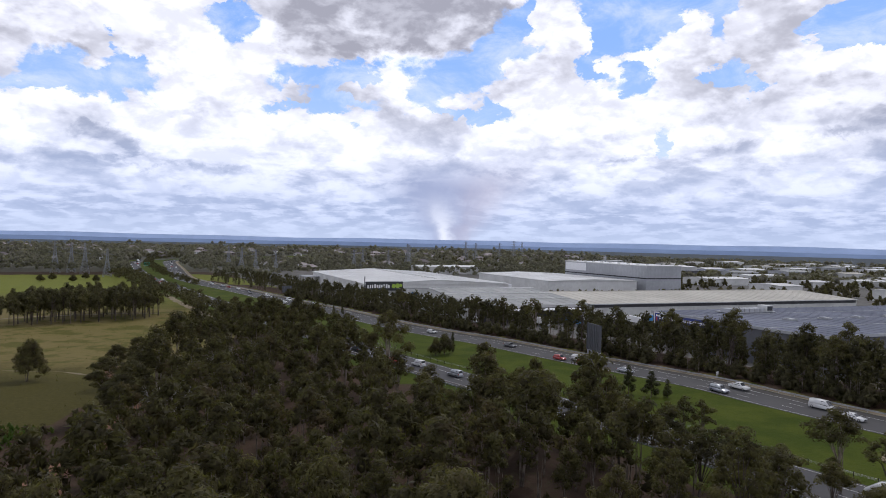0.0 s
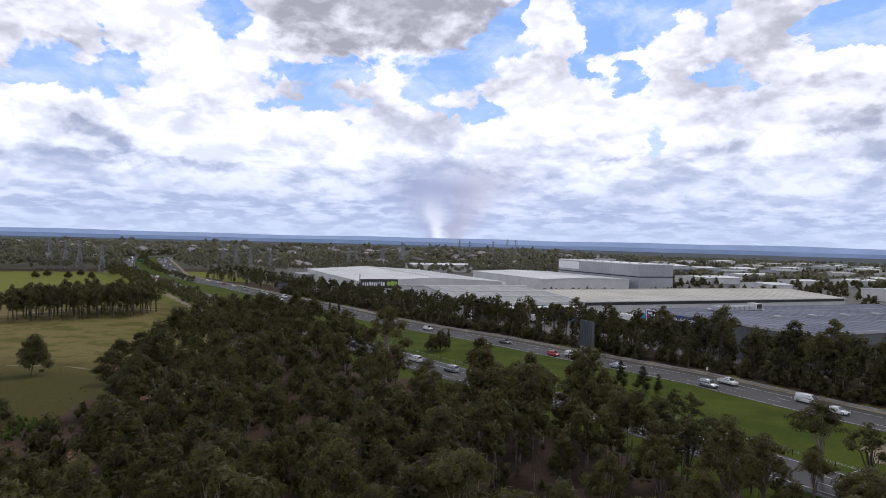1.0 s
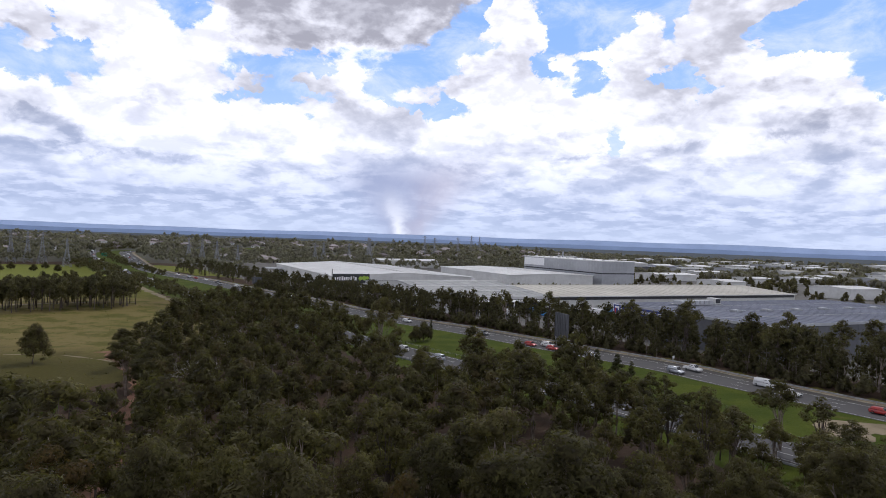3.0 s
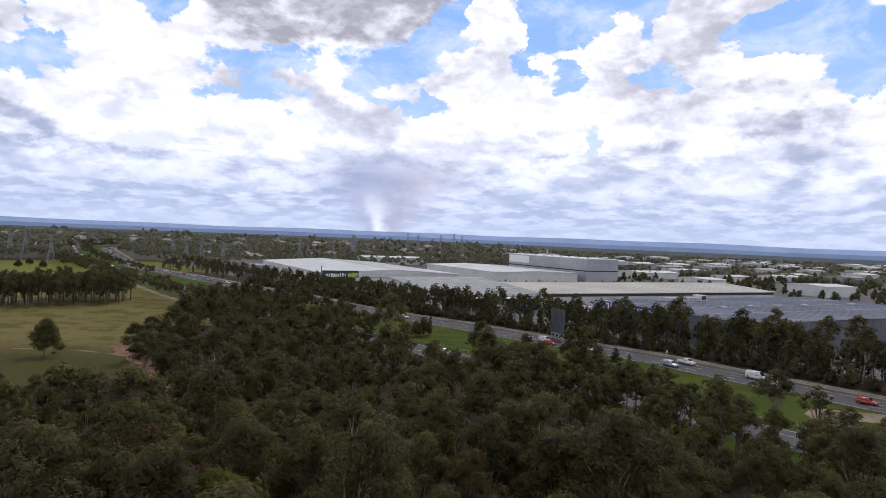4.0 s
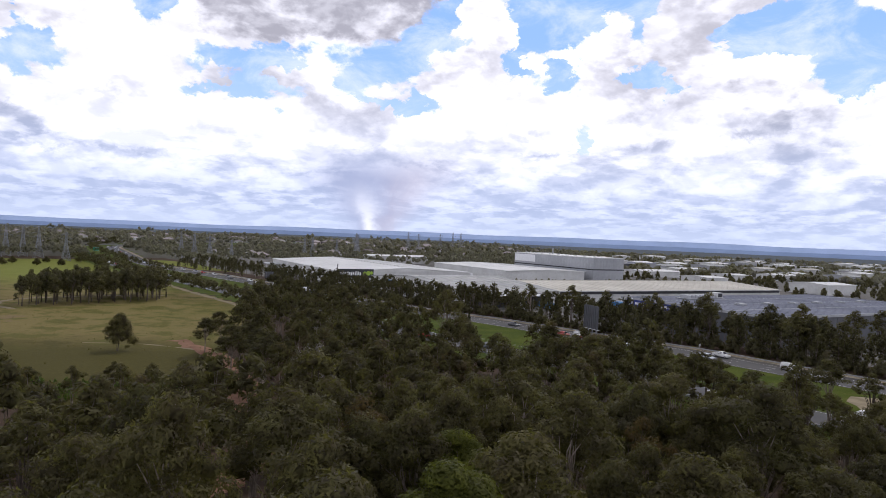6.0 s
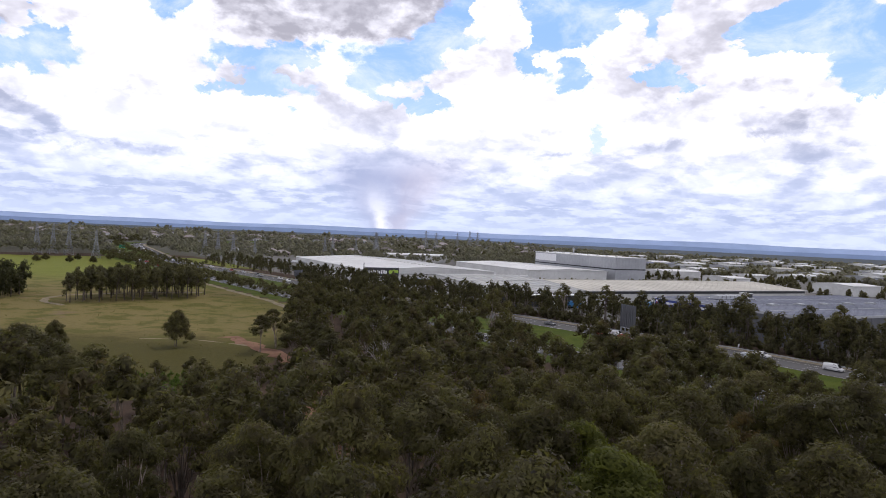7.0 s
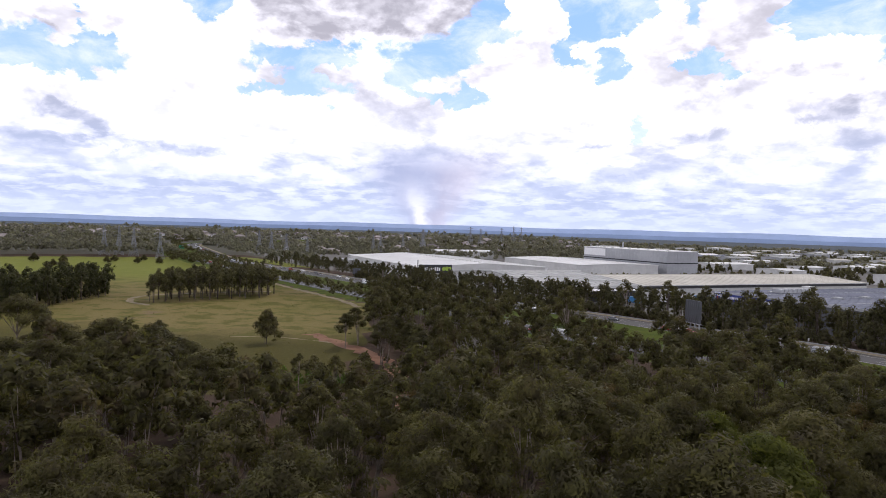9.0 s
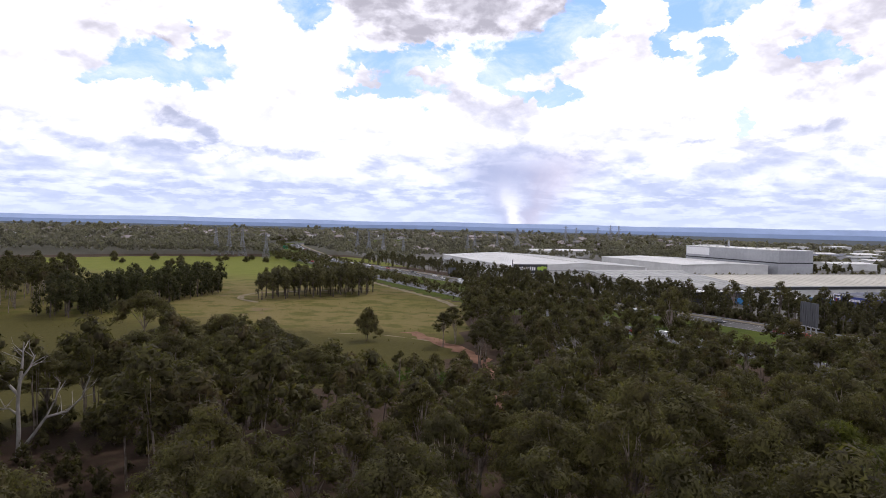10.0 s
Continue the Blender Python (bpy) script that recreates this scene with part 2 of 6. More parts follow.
def leaf_material(name, dark, light, warm, spread=0.25):
    """Foliage: colour varies from leaf to leaf, from clump to clump and from tree to tree; some light passes through."""
    m = bpy.data.materials.new(name)
    m.use_nodes = True
    k = Nodes(m.node_tree)
    b = m.node_tree.nodes["Principled BSDF"]
    at = k.add("ShaderNodeTexCoord").outputs["Object"]
    geo = k.add("ShaderNodeNewGeometry")
    c = k.mix(k.span(k.noise(at, 0.55, 3.0, 0.6), 0.35, 0.65), dark, light)
    c = k.mix(k.span(k.noise(at, 0.16, 2.0, 0.5), 0.56, 0.72, 0.0, 0.6), c, warm)
    isl = geo.outputs["Random Per Island"]
    c = k.mix(1.0, c, k.mix(isl, (0.80, 0.80, 0.80), (1.22, 1.22, 1.18)), "MULTIPLY")
    r = k.add("ShaderNodeObjectInfo").outputs["Random"]
    c = k.mix(1.0, c, k.mix(r, (1 - spread, 1 - spread, 1 - spread), (1 + spread, 1 + spread * 0.8, 1 + spread * 0.4)), "MULTIPLY")
    k.put(b.inputs["Base Color"], c)
    b.inputs["Roughness"].default_value = 0.55
    b.inputs["Specular IOR Level"].default_value = 0.12
    t = k.add("ShaderNodeBsdfTranslucent")
    k.put(t.inputs["Color"], k.mix(1.0, c, (1.2, 1.3, 0.6), "MULTIPLY"))
    s = k.add("ShaderNodeMixShader")
    s.inputs[0].default_value = 0.48
    k.put(s.inputs[1], b.outputs[0])
    k.put(s.inputs[2], t.outputs[0])
    k.put(m.node_tree.nodes["Material Output"].inputs["Surface"], s.outputs[0])
    return m


GUM = leaf_material("gum_leaves", (0.064, 0.055, 0.033), (0.130, 0.122, 0.056), (0.142, 0.102, 0.068))
GUM_DARK = leaf_material("dark_gum_leaves", (0.074, 0.067, 0.042), (0.135, 0.126, 0.070), (0.140, 0.112, 0.075))
GUM_LIME = leaf_material("lime_leaves", (0.089, 0.098, 0.023), (0.150, 0.158, 0.038), (0.145, 0.140, 0.038), 0.1)
GUM_RUST = leaf_material("rust_leaves", (0.060, 0.045, 0.022), (0.100, 0.070, 0.036), (0.12, 0.070, 0.038), 0.2)
OAK = leaf_material("sheoak_leaves", (0.042, 0.044, 0.024), (0.078, 0.078, 0.042), (0.090, 0.076, 0.046), 0.2)
# leaves of the far woods, paled and greyed in colour to stand for haze
HAZY_LEAF = leaf_material("far_leaves", (0.150, 0.145, 0.136), (0.230, 0.222, 0.202), (0.255, 0.230, 0.206), 0.2)
TUSSOCK = leaf_material("tussock_leaves", (0.105, 0.10, 0.034), (0.15, 0.13, 0.05), (0.15, 0.12, 0.06), 0.2)
REED = leaf_material("scrub_leaves", (0.060, 0.110, 0.022), (0.110, 0.160, 0.038), (0.10, 0.12, 0.04), 0.2)
BARK = material("gum_bark", (0.17, 0.135, 0.11), (0.34, 0.285, 0.235), 0.8, 0.9, bump=0.4, fine_scale=6, spread=0.3)
BARK_DARK = material("dark_bark", (0.090, 0.072, 0.062), (0.16, 0.13, 0.11), 0.8, 0.95, bump=0.4, fine_scale=6, spread=0.3)
DEADWOOD = material("dead_wood", (0.27, 0.25, 0.22), (0.42, 0.39, 0.36), 0.8, 0.9, bump=0.3, fine_scale=5)
ASPHALT = material("asphalt", (0.042, 0.041, 0.044), (0.060, 0.058, 0.060), 0.06, 0.76, bump=0.15, fine_scale=2.5, third=(0.062, 0.060, 0.060))
SHOULDER = material("shoulder_asphalt", (0.070, 0.067, 0.064), (0.096, 0.090, 0.083), 0.1, 0.88, bump=0.15, fine_scale=3)
PAINT = material("road_paint", (0.55, 0.55, 0.53), (0.70, 0.70, 0.68), 0.9, 0.7, contrast=(0.3, 0.6))
CONCRETE = material("concrete", (0.30, 0.29, 0.27), (0.40, 0.385, 0.36), 0.25, 0.9, bump=0.2, fine_scale=4)
GALV = material("galvanised_steel", (0.32, 0.33, 0.34), (0.42, 0.43, 0.44), 0.5, 0.5, 0.7, fine_scale=6)
PYLON = material("weathered_pylon_steel", (0.25, 0.26, 0.27), (0.33, 0.34, 0.35), 0.2, 0.7, 0.2)
POST = material("dark_post", (0.03, 0.03, 0.03), (0.06, 0.055, 0.05), 3.0, 0.8)
ROOF_WHITE = material("white_roof_sheet", (0.651, 0.651, 0.626), (0.744, 0.744, 0.718), 0.03, 0.5, fine_scale=0.4)
ROOF_CREAM = material("cream_roof_sheet", (0.496, 0.474, 0.413), (0.592, 0.569, 0.499), 0.03, 0.85, fine_scale=0.3)
ROOF_GREY = material("grey_roof_sheet", (0.34, 0.35, 0.34), (0.44, 0.445, 0.43), 0.04, 0.85, fine_scale=0.4)
ROOF_SKYL = material("dull_skylight_sheet", (0.27, 0.28, 0.26), (0.36, 0.36, 0.34), 0.1, 0.5, fine_scale=0.8)
ROOF_SLATE = material("blue_grey_roof_sheet", (0.145, 0.158, 0.20), (0.195, 0.21, 0.26), 0.03, 0.85, fine_scale=0.3)
WALL_WHITE = material("white_wall_panel", (0.58, 0.58, 0.56), (0.68, 0.68, 0.66), 0.06, 0.7, fine_scale=0.5)
WALL_CREAM = material("pale_wall_panel", (0.50, 0.50, 0.48), (0.60, 0.60, 0.57), 0.06, 0.7, fine_scale=0.5)
WALL_GREY = material("grey_wall_panel", (0.36, 0.37, 0.385), (0.42, 0.43, 0.445), 0.05, 0.65, fine_scale=0.4)
WALL_DUSK = material("dark_grey_wall_panel", (0.102, 0.105, 0.115), (0.136, 0.139, 0.151), 0.05, 0.7, fine_scale=0.4)
DARK = material("dark_trim", (0.035, 0.036, 0.04), (0.055, 0.055, 0.06), 0.3, 0.7)
BLUE = material("blue_paint", (0.05, 0.22, 0.48), (0.07, 0.27, 0.55), 0.3, 0.5)
NAVY = material("navy_banner", (0.035, 0.055, 0.22), (0.05, 0.07, 0.27), 0.3, 0.6)
RED = material("red_paint_trim", (0.42, 0.04, 0.035), (0.5, 0.06, 0.05), 0.5, 0.5)
SIGN_WHITE = material("white_sign_face", (0.76, 0.76, 0.76), (0.82, 0.82, 0.82), 0.5, 0.6)
SIGN_BLACK = material("charcoal_sign_face", (0.035, 0.037, 0.04), (0.05, 0.052, 0.055), 0.3, 0.6)
LIME = material("lime_sign_face", (0.30, 0.45, 0.05), (0.36, 0.52, 0.07), 0.5, 0.6)
GREEN_SIGN = material("green_road_sign", (0.01, 0.19, 0.10), (0.015, 0.23, 0.12), 0.5, 0.6)
DIRT = material("red_dirt", (0.188, 0.098, 0.062), (0.275, 0.156, 0.102), 0.25, 0.95, bump=0.4, fine_scale=2.5)
TRACK = material("pale_dirt_track", (0.20, 0.165, 0.105), (0.29, 0.24, 0.16), 0.25, 0.95, bump=0.3, fine_scale=2.5)
BRICK = material("house_brick", (0.24, 0.18, 0.155), (0.38, 0.33, 0.29), 0.05, 0.9, fine_scale=1.0, spread=0.4)
TILE_ROOF = material("house_roof_tiles", (0.22, 0.19, 0.18), (0.36, 0.33, 0.32), 0.02, 0.9, fine_scale=0.9, spread=0.5)


# ---- geometry helpers ----
def mesh_of(name, verts, faces, mat=None, smooth=False, slots=None):
    me = bpy.data.meshes.new(name)
    if isinstance(verts, np.ndarray):
        n = faces.shape[1]
        me.vertices.add(len(verts))
        me.vertices.foreach_set("co", verts.astype(np.float32).ravel())
        me.loops.add(faces.size)
        me.loops.foreach_set("vertex_index", faces.astype(np.int32).ravel())
        me.polygons.add(len(faces))
        me.polygons.foreach_set("loop_start", np.arange(0, faces.size, n, dtype=np.int32))
        me.update(calc_edges=True)
    else:
        me.from_pydata(verts, [], faces)
        me.update()
    for one in ([mat] if mat else []) + list(slots or []):
        me.materials.append(one)
    if smooth:
        me.polygons.foreach_set("use_smooth", [True] * len(me.polygons))
    return me


def leafy(name, verts, faces, normals, mat):
    """A mesh of leaves shaded along the rounding of their clumps."""
    me = mesh_of(name, verts, faces, mat, True)
    n = normals / (np.linalg.norm(normals, axis=1)[:, None] + 1e-9)
    me.normals_split_custom_set_from_vertices(n.astype(np.float32))
    return me


def part(name, data, parent=None, label="", at=None):
    """One mesh object; under a thing or a part when parent is given."""
    ob = new(name, data)
    if parent is not None:
        ob.parent = parent
    if at is not None:
        ob.matrix_basis = at
    if label:
        ob["label"] = label
    return ob


def thing(name, label, category, group="", kind="", at=None):
    ob = new(name)
    ob.empty_display_size = 0.2
    if at is not None:
        ob.matrix_basis = at
    return tagged(ob, label, category, group, kind)


class Solid:
    """Collects boxes, prisms and tubes into one mesh."""

    def __init__(self):
        self.v, self.f = [], []

    def poly(self, verts, faces):
        n = len(self.v)
        self.v += [tuple(p) for p in verts]
        self.f += [tuple(i + n for i in f) for f in faces]
        return self

    def box(self, x0, x1, y0, y1, z0, z1, m=None):
        p = [Vector((x, y, z)) for z in (z0, z1) for x, y in ((x0, y0), (x1, y0), (x1, y1), (x0, y1))]
        if m is not None:
            p = [m @ q for q in p]
        return self.poly(p, [(3, 2, 1, 0), (4, 5, 6, 7), (0, 1, 5, 4), (1, 2, 6, 5), (2, 3, 7, 6), (3, 0, 4, 7)])

    def tube(self, a, b, ra, rb=None, sides=6, caps=True):
        a, b = Vector(a), Vector(b)
        rb = ra if rb is None else rb
        d = (b - a).normalized()
        s = d.orthogonal().normalized()
        t = d.cross(s)
        ring = [(math.cos(2 * math.pi * i / sides), math.sin(2 * math.pi * i / sides)) for i in range(sides)]
        p = [a + (s * c + t * e) * ra for c, e in ring] + [b + (s * c + t * e) * rb for c, e in ring]
        f = [(i, (i + 1) % sides, sides + (i + 1) % sides, sides + i) for i in range(sides)]
        if caps:
            f += [tuple(range(sides - 1, -1, -1)), tuple(range(sides, 2 * sides))]
        return self.poly(p, f)

    def mesh(self, name, mat, smooth=False):
        return mesh_of(name, self.v, self.f, mat, smooth)


def spline(points, step=4.0):
    """A smooth line through the points, as an array, about one point every step metres."""
    p = np.array(points, float)
    p = np.vstack([2 * p[0] - p[1], p, 2 * p[-1] - p[-2]])
    out = []
    for i in range(1, len(p) - 2):
        n = max(2, int(np.linalg.norm(p[i + 1] - p[i]) / step))
        for t in np.arange(n) / n:
            a, b, c, d = p[i - 1:i + 3]
            out.append(0.5 * (2 * b + (c - a) * t + (2 * a - 5 * b + 4 * c - d) * t ** 2 + (3 * b - a - 3 * c + d) * t ** 3))
    out.append(p[-2])
    return np.array(out)


def sideways(line):
    """Unit vectors to the left of a line's run."""
    d = np.gradient(line, axis=0)
    d /= np.linalg.norm(d, axis=1)[:, None]
    return np.stack([-d[:, 1], d[:, 0]], 1)


# ---- the lie of the land ----
BARRIER = spline([(135, 62), (113, 112), (98.5, 148), (91, 169), (71.5, 203), (52, 239), (34, 266), (17, 298), (-1, 340), (-27, 389), (-64, 466),
                  (-100, 535), (-127, 604), (-167, 757), (-200, 880), (-207, 925), (-200, 965), (-178, 1005)])
INNER = spline([(93, 45), (78, 76), (65, 103), (49.5, 139), (29, 177), (10, 215), (-12, 265), (-38, 320), (-68, 388), (-94, 446), (-121, 514),
                (-155, 596), (-204, 742), (-231, 838), (-242, 890), (-243, 930), (-231, 970), (-208, 1010)])


def offset_from(line, xy):
    """Signed distance to a line: positive to the right of its run. xy: an array of points."""
    side = sideways(line)
    best = np.full(len(xy), 1e9)
    sign = np.zeros(len(xy))
    for p, n in zip(line[::2], side[::2]):
        d = xy - p
        r = np.hypot(d[:, 0], d[:, 1])
        near = r < best
        best = np.where(near, r, best)
        sign = np.where(near, -(d @ n), sign)
    return np.where(sign >= 0, best, -best)


def ramp(x, a, b):
    t = np.clip((x - a) / (b - a), 0, 1)
    return t * t * (3 - 2 * t)


def land(xy, off=None):
    """Height of the ground."""
    xy = np.asarray(xy, float).reshape(-1, 2)
    x, y = xy[:, 0], xy[:, 1]
    off = offset_from(BARRIER, xy) if off is None else off
    z = -5.5 * ramp(off, 12, 70) * (1 - ramp(y, 900, 1400))
    far = np.hypot(x, y)
    left = 1 - ramp(x / np.maximum(y, 50), 0.28, 0.52)
    z = z + left * (6.5 * ramp(far, 620, 1500) - 4 * ramp(far, 2300, 3200)) - (1 - left) * 1.5 * ramp(far, 600, 1500)
    z = z + 0.35 * np.sin(x * 0.031 + 1.0) * np.cos(y * 0.027) * ramp(np.abs(off + 30), 34, 60)
    z = z + 3.0 * (1 - ramp(np.hypot(x + 45, (y - 10) * 1.0), 30, 75))
    return z


def height(x, y):
    return float(land([(x, y)])[0])


# ground: one sheet, finer near the road and the field
def axis(breaks):
    out = [np.arange(a, b, s) for a, b, s in breaks]
    return np.concatenate(out + [[breaks[-1][1]]])


gx = axis([(-4900, -1300, 300), (-1300, -420, 40), (-420, 180, 4), (180, 460, 8), (460, 1300, 40), (1300, 4900, 300)])
gy = axis([(-1500, -60, 120), (-60, 360, 4), (360, 700, 8), (700, 1600, 45), (1600, 4900, 220)])
GX, GY = np.meshgrid(gx, gy)
gxy = np.stack([GX.ravel(), GY.ravel()], 1)
goff = offset_from(BARRIER, gxy)
gin = offset_from(INNER, gxy)
gz = land(gxy, goff)
nx, ny = len(gx), len(gy)
ii = np.arange(nx * ny).reshape(ny, nx)
quads = np.stack([ii[:-1, :-1], ii[:-1, 1:], ii[1:, 1:], ii[1:, :-1]], -1).reshape(-1, 4)
ground_mesh = mesh_of("ground", np.column_stack([gxy, gz]), quads, smooth=True)
# which cover grows where: red the woodland floor, green the mown verge, blue the yards
WOOD_EDGE = [(-200, -60), (-200, 84), (-130, 96), (-96, 118), (-62, 128), (-54, 160), (-45, 215), (-42, 275), (-76, 345), (-106, 425), (-150, 560), (-100, 560),
             (30, 215), (75, 60), (110, -60)]


def inside(xy, poly):
    xy = np.asarray(xy, float).reshape(-1, 2)
    hit = np.zeros(len(xy), bool)
    for (x0, y0), (x1, y1) in zip(poly, poly[1:] + poly[:1]):
        if y0 == y1:
            continue
        cut = (y0 > xy[:, 1]) != (y1 > xy[:, 1])
        hit ^= cut & (xy[:, 0] < (x1 - x0) * (xy[:, 1] - y0) / (y1 - y0) + x0)
    return hit


cover_ = np.zeros((len(gxy), 4))
cover_[:, 3] = 1
cover_[:, 0] = inside(gxy, WOOD_EDGE) | ((goff > 5) & (goff < 48) & (gxy[:, 1] < 520)) | (gxy[:, 1] < -20)
cover_[:, 1] = (goff < 3) & (gin > -22)
cover_[:, 2] = (goff > 48) & (gxy[:, 1] < 900) & (gxy[:, 1] > 0)
far_wood = (np.hypot(gxy[:, 0], gxy[:, 1]) > 655) & (cover_[:, 2] < 0.5)
cover_[:, 0] = np.maximum(cover_[:, 0], far_wood)
# alpha: 0 on the far ground, whose colour carries the haze
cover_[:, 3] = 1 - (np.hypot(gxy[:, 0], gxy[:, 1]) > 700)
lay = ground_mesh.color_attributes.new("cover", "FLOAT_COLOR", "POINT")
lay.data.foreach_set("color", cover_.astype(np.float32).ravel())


# cloud shade painted on the near field, fading out away from the woodland
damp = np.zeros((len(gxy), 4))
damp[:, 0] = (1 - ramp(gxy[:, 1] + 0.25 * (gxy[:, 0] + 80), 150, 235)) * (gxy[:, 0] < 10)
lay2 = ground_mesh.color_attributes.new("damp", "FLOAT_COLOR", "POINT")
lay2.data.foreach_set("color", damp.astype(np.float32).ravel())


def ground_material():
    m = bpy.data.materials.new("ground")
    m.use_nodes = True
    k = Nodes(m.node_tree)
    b = m.node_tree.nodes["Principled BSDF"]
    at = k.add("ShaderNodeTexCoord").outputs["Object"]
    sep = k.add("ShaderNodeSeparateColor")
    lay_ = k.add("ShaderNodeVertexColor", layer_name="cover")
    k.put(sep.inputs[0], lay_.outputs["Color"])
    big = k.noise(at, 0.012, 5.0, 0.6)
    mid = k.noise(at, 0.09, 6.0, 0.65)
    low_ = k.noise(at, 1.3, 5.0, 0.7)
    dry = k.mix(k.span(k.math("MULTIPLY_ADD", mid, 0.5, big), 0.62, 0.86), (0.142, 0.128, 0.036), (0.185, 0.150, 0.058))
    dry = k.mix(k.span(mid, 0.40, 0.52, 0.75, 0.0), dry, (0.088, 0.090, 0.018))
    dry = k.mix(k.span(k.noise(at, 0.035, 5.0, 0.65), 0.62, 0.70, 0.0, 0.7), dry, (0.19, 0.135, 0.085))
    # sunlight on the far field, painted in as brighter yellow-green grass
    sunned = k.span(k.math("MULTIPLY_ADD", mid, 60.0, k.vec("DOT_PRODUCT", at, (0.25, 1.0, 0.0), out=1)), 330.0, 420.0)
    dry = k.mix(sunned, dry, k.mix(mid, (0.115, 0.150, 0.022), (0.205, 0.205, 0.045)))
    # the near field's shade, mixed in as darker olive grass
    shade_sep = k.add("ShaderNodeSeparateColor")
    k.put(shade_sep.inputs[0], k.add("ShaderNodeVertexColor", layer_name="damp").outputs["Color"])
    dry = k.mix(k.span(k.math("MULTIPLY_ADD", k.math("SUBTRACT", mid, 0.5), 1.2, shade_sep.outputs[0]), 0.2, 0.8), dry, k.mix(low_, (0.056, 0.053, 0.013), (0.098, 0.084, 0.026)))
    lawn = k.mix(k.span(mid, 0.35, 0.66), (0.046, 0.068, 0.006), (0.074, 0.094, 0.010))
    lawn = k.mix(k.span(k.noise(at, 0.05, 4.0, 0.6), 0.60, 0.72, 0.0, 0.6), lawn, (0.11, 0.10, 0.03))
    wood = k.mix(k.span(mid, 0.35, 0.65), (0.056, 0.038, 0.028), (0.088, 0.057, 0.041))
    wood = k.mix(k.span(low_, 0.5, 0.7, 0.0, 0.7), wood, (0.055, 0.058, 0.026))
    yard = k.mix(k.span(mid, 0.35, 0.65), (0.12, 0.118, 0.11), (0.19, 0.183, 0.17))
    edge = k.math("MULTIPLY_ADD", k.math("SUBTRACT", mid, 0.5), 0.9, 0.0)
    c = k.mix(k.span(k.math("ADD", sep.outputs[0], edge), 0.4, 0.6), dry, wood)
    # haze put into the far ground's colour: greyer, then bluer with distance
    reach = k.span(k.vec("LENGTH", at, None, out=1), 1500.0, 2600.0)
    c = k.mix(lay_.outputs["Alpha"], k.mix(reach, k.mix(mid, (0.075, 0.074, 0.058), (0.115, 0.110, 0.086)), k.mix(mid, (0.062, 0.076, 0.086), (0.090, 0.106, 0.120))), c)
    c = k.mix(k.span(k.math("ADD", sep.outputs[2], edge), 0.4, 0.6), c, yard)
    c = k.mix(k.span(sep.outputs[1], 0.4, 0.6), c, lawn)
    c = k.mix(1.0, c, k.mix(low_, (0.72, 0.72, 0.72), (1.28, 1.28, 1.25)), "MULTIPLY")
    k.put(b.inputs["Base Color"], c)
    b.inputs["Roughness"].default_value = 0.95
    b.inputs["Specular IOR Level"].default_value = 0.08
    n = k.add("ShaderNodeBump")
    n.inputs["Strength"].default_value = 0.6
    n.inputs["Distance"].default_value = 0.25
    k.put(n.inputs["Height"], k.noise(at, 0.9, 6.0, 0.7))
    k.put(b.inputs["Normal"], n.outputs[0])
    return m


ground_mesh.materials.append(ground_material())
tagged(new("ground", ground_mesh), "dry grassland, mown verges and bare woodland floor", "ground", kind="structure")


def ribbon(name, line, a, b, lift, mat, label="", category="road", kind="structure", wobble=0.0, parent=None, step=1):
    """A strip beside a line, from a to b metres to its right, lying on the ground."""
    line = line[::step]
    side = sideways(line)
    rng = np.random.default_rng(len(name) + len(line))
    k = max(2, int(round(abs(b - a) / 4)) + 1)
    cols = []
    for j, o in enumerate(np.linspace(a, b, k)):
        jit = rng.normal(0, wobble, len(line)) if wobble and j in (0, k - 1) else 0
        cols.append(line - side * (o + jit * np.ones(len(line)))[:, None])
    pts = np.stack(cols, 1).reshape(-1, 2)
    z = land(pts) + lift
    n = len(line)
    idx = np.arange(n * k).reshape(n, k)
    f = np.stack([idx[:-1, :-1], idx[:-1, 1:], idx[1:, 1:], idx[1:, :-1]], -1).reshape(-1, 4)
    me = mesh_of(name, np.column_stack([pts, z]), f, mat)
    ob = part(name, me, parent)
    return ob if parent is not None else tagged(ob, label, category, kind=kind)


# two carriageways with their shoulders
road_far = ribbon("road", BARRIER, -15.5, -0.9, 0.06, ASPHALT, "worn grey asphalt motorway carriageway with dashed lanes")
road_near = ribbon("road", INNER, -13.2, 0.3, 0.06, ASPHALT, "grey asphalt carriageway beside the woodland edge")
ribbon("shoulder", BARRIER, -4.0, -0.9, 0.075, SHOULDER, parent=road_far)
ribbon("shoulder", INNER, -13.2, -10.6, 0.075, SHOULDER, parent=road_near)


def dashes(line, off, solid=False, w_=0.14, on=3.2, gap=8.0, until=700):
    """Painted line, dashed or solid, off metres to the right of the line."""
    side = sideways(line)
    pts = line - side * off
    run = np.concatenate([[0], np.cumsum(np.linalg.norm(np.diff(pts, axis=0), axis=1))])
    s = Solid()
    pos = 0.0
    end = min(run[-1], until)
    while pos < end:
        stop = min(pos + (11.0 if solid else on), end)
        a = np.array([np.interp(pos, run, pts[:, i]) for i in (0, 1)])
        b = np.array([np.interp(stop, run, pts[:, i]) for i in (0, 1)])
        d = (b - a) / max(1e-6, np.linalg.norm(b - a))
        n = np.array([-d[1], d[0]]) * w_ / 2
        za, zb = height(*a) + 0.09, height(*b) + 0.09
        s.poly([(*(a - n), za), (*(b - n), zb), (*(b + n), zb), (*(a + n), za)], [(0, 1, 2, 3)])
        pos += 11.0 if solid else on + gap
    return s.mesh("lane_line", PAINT)


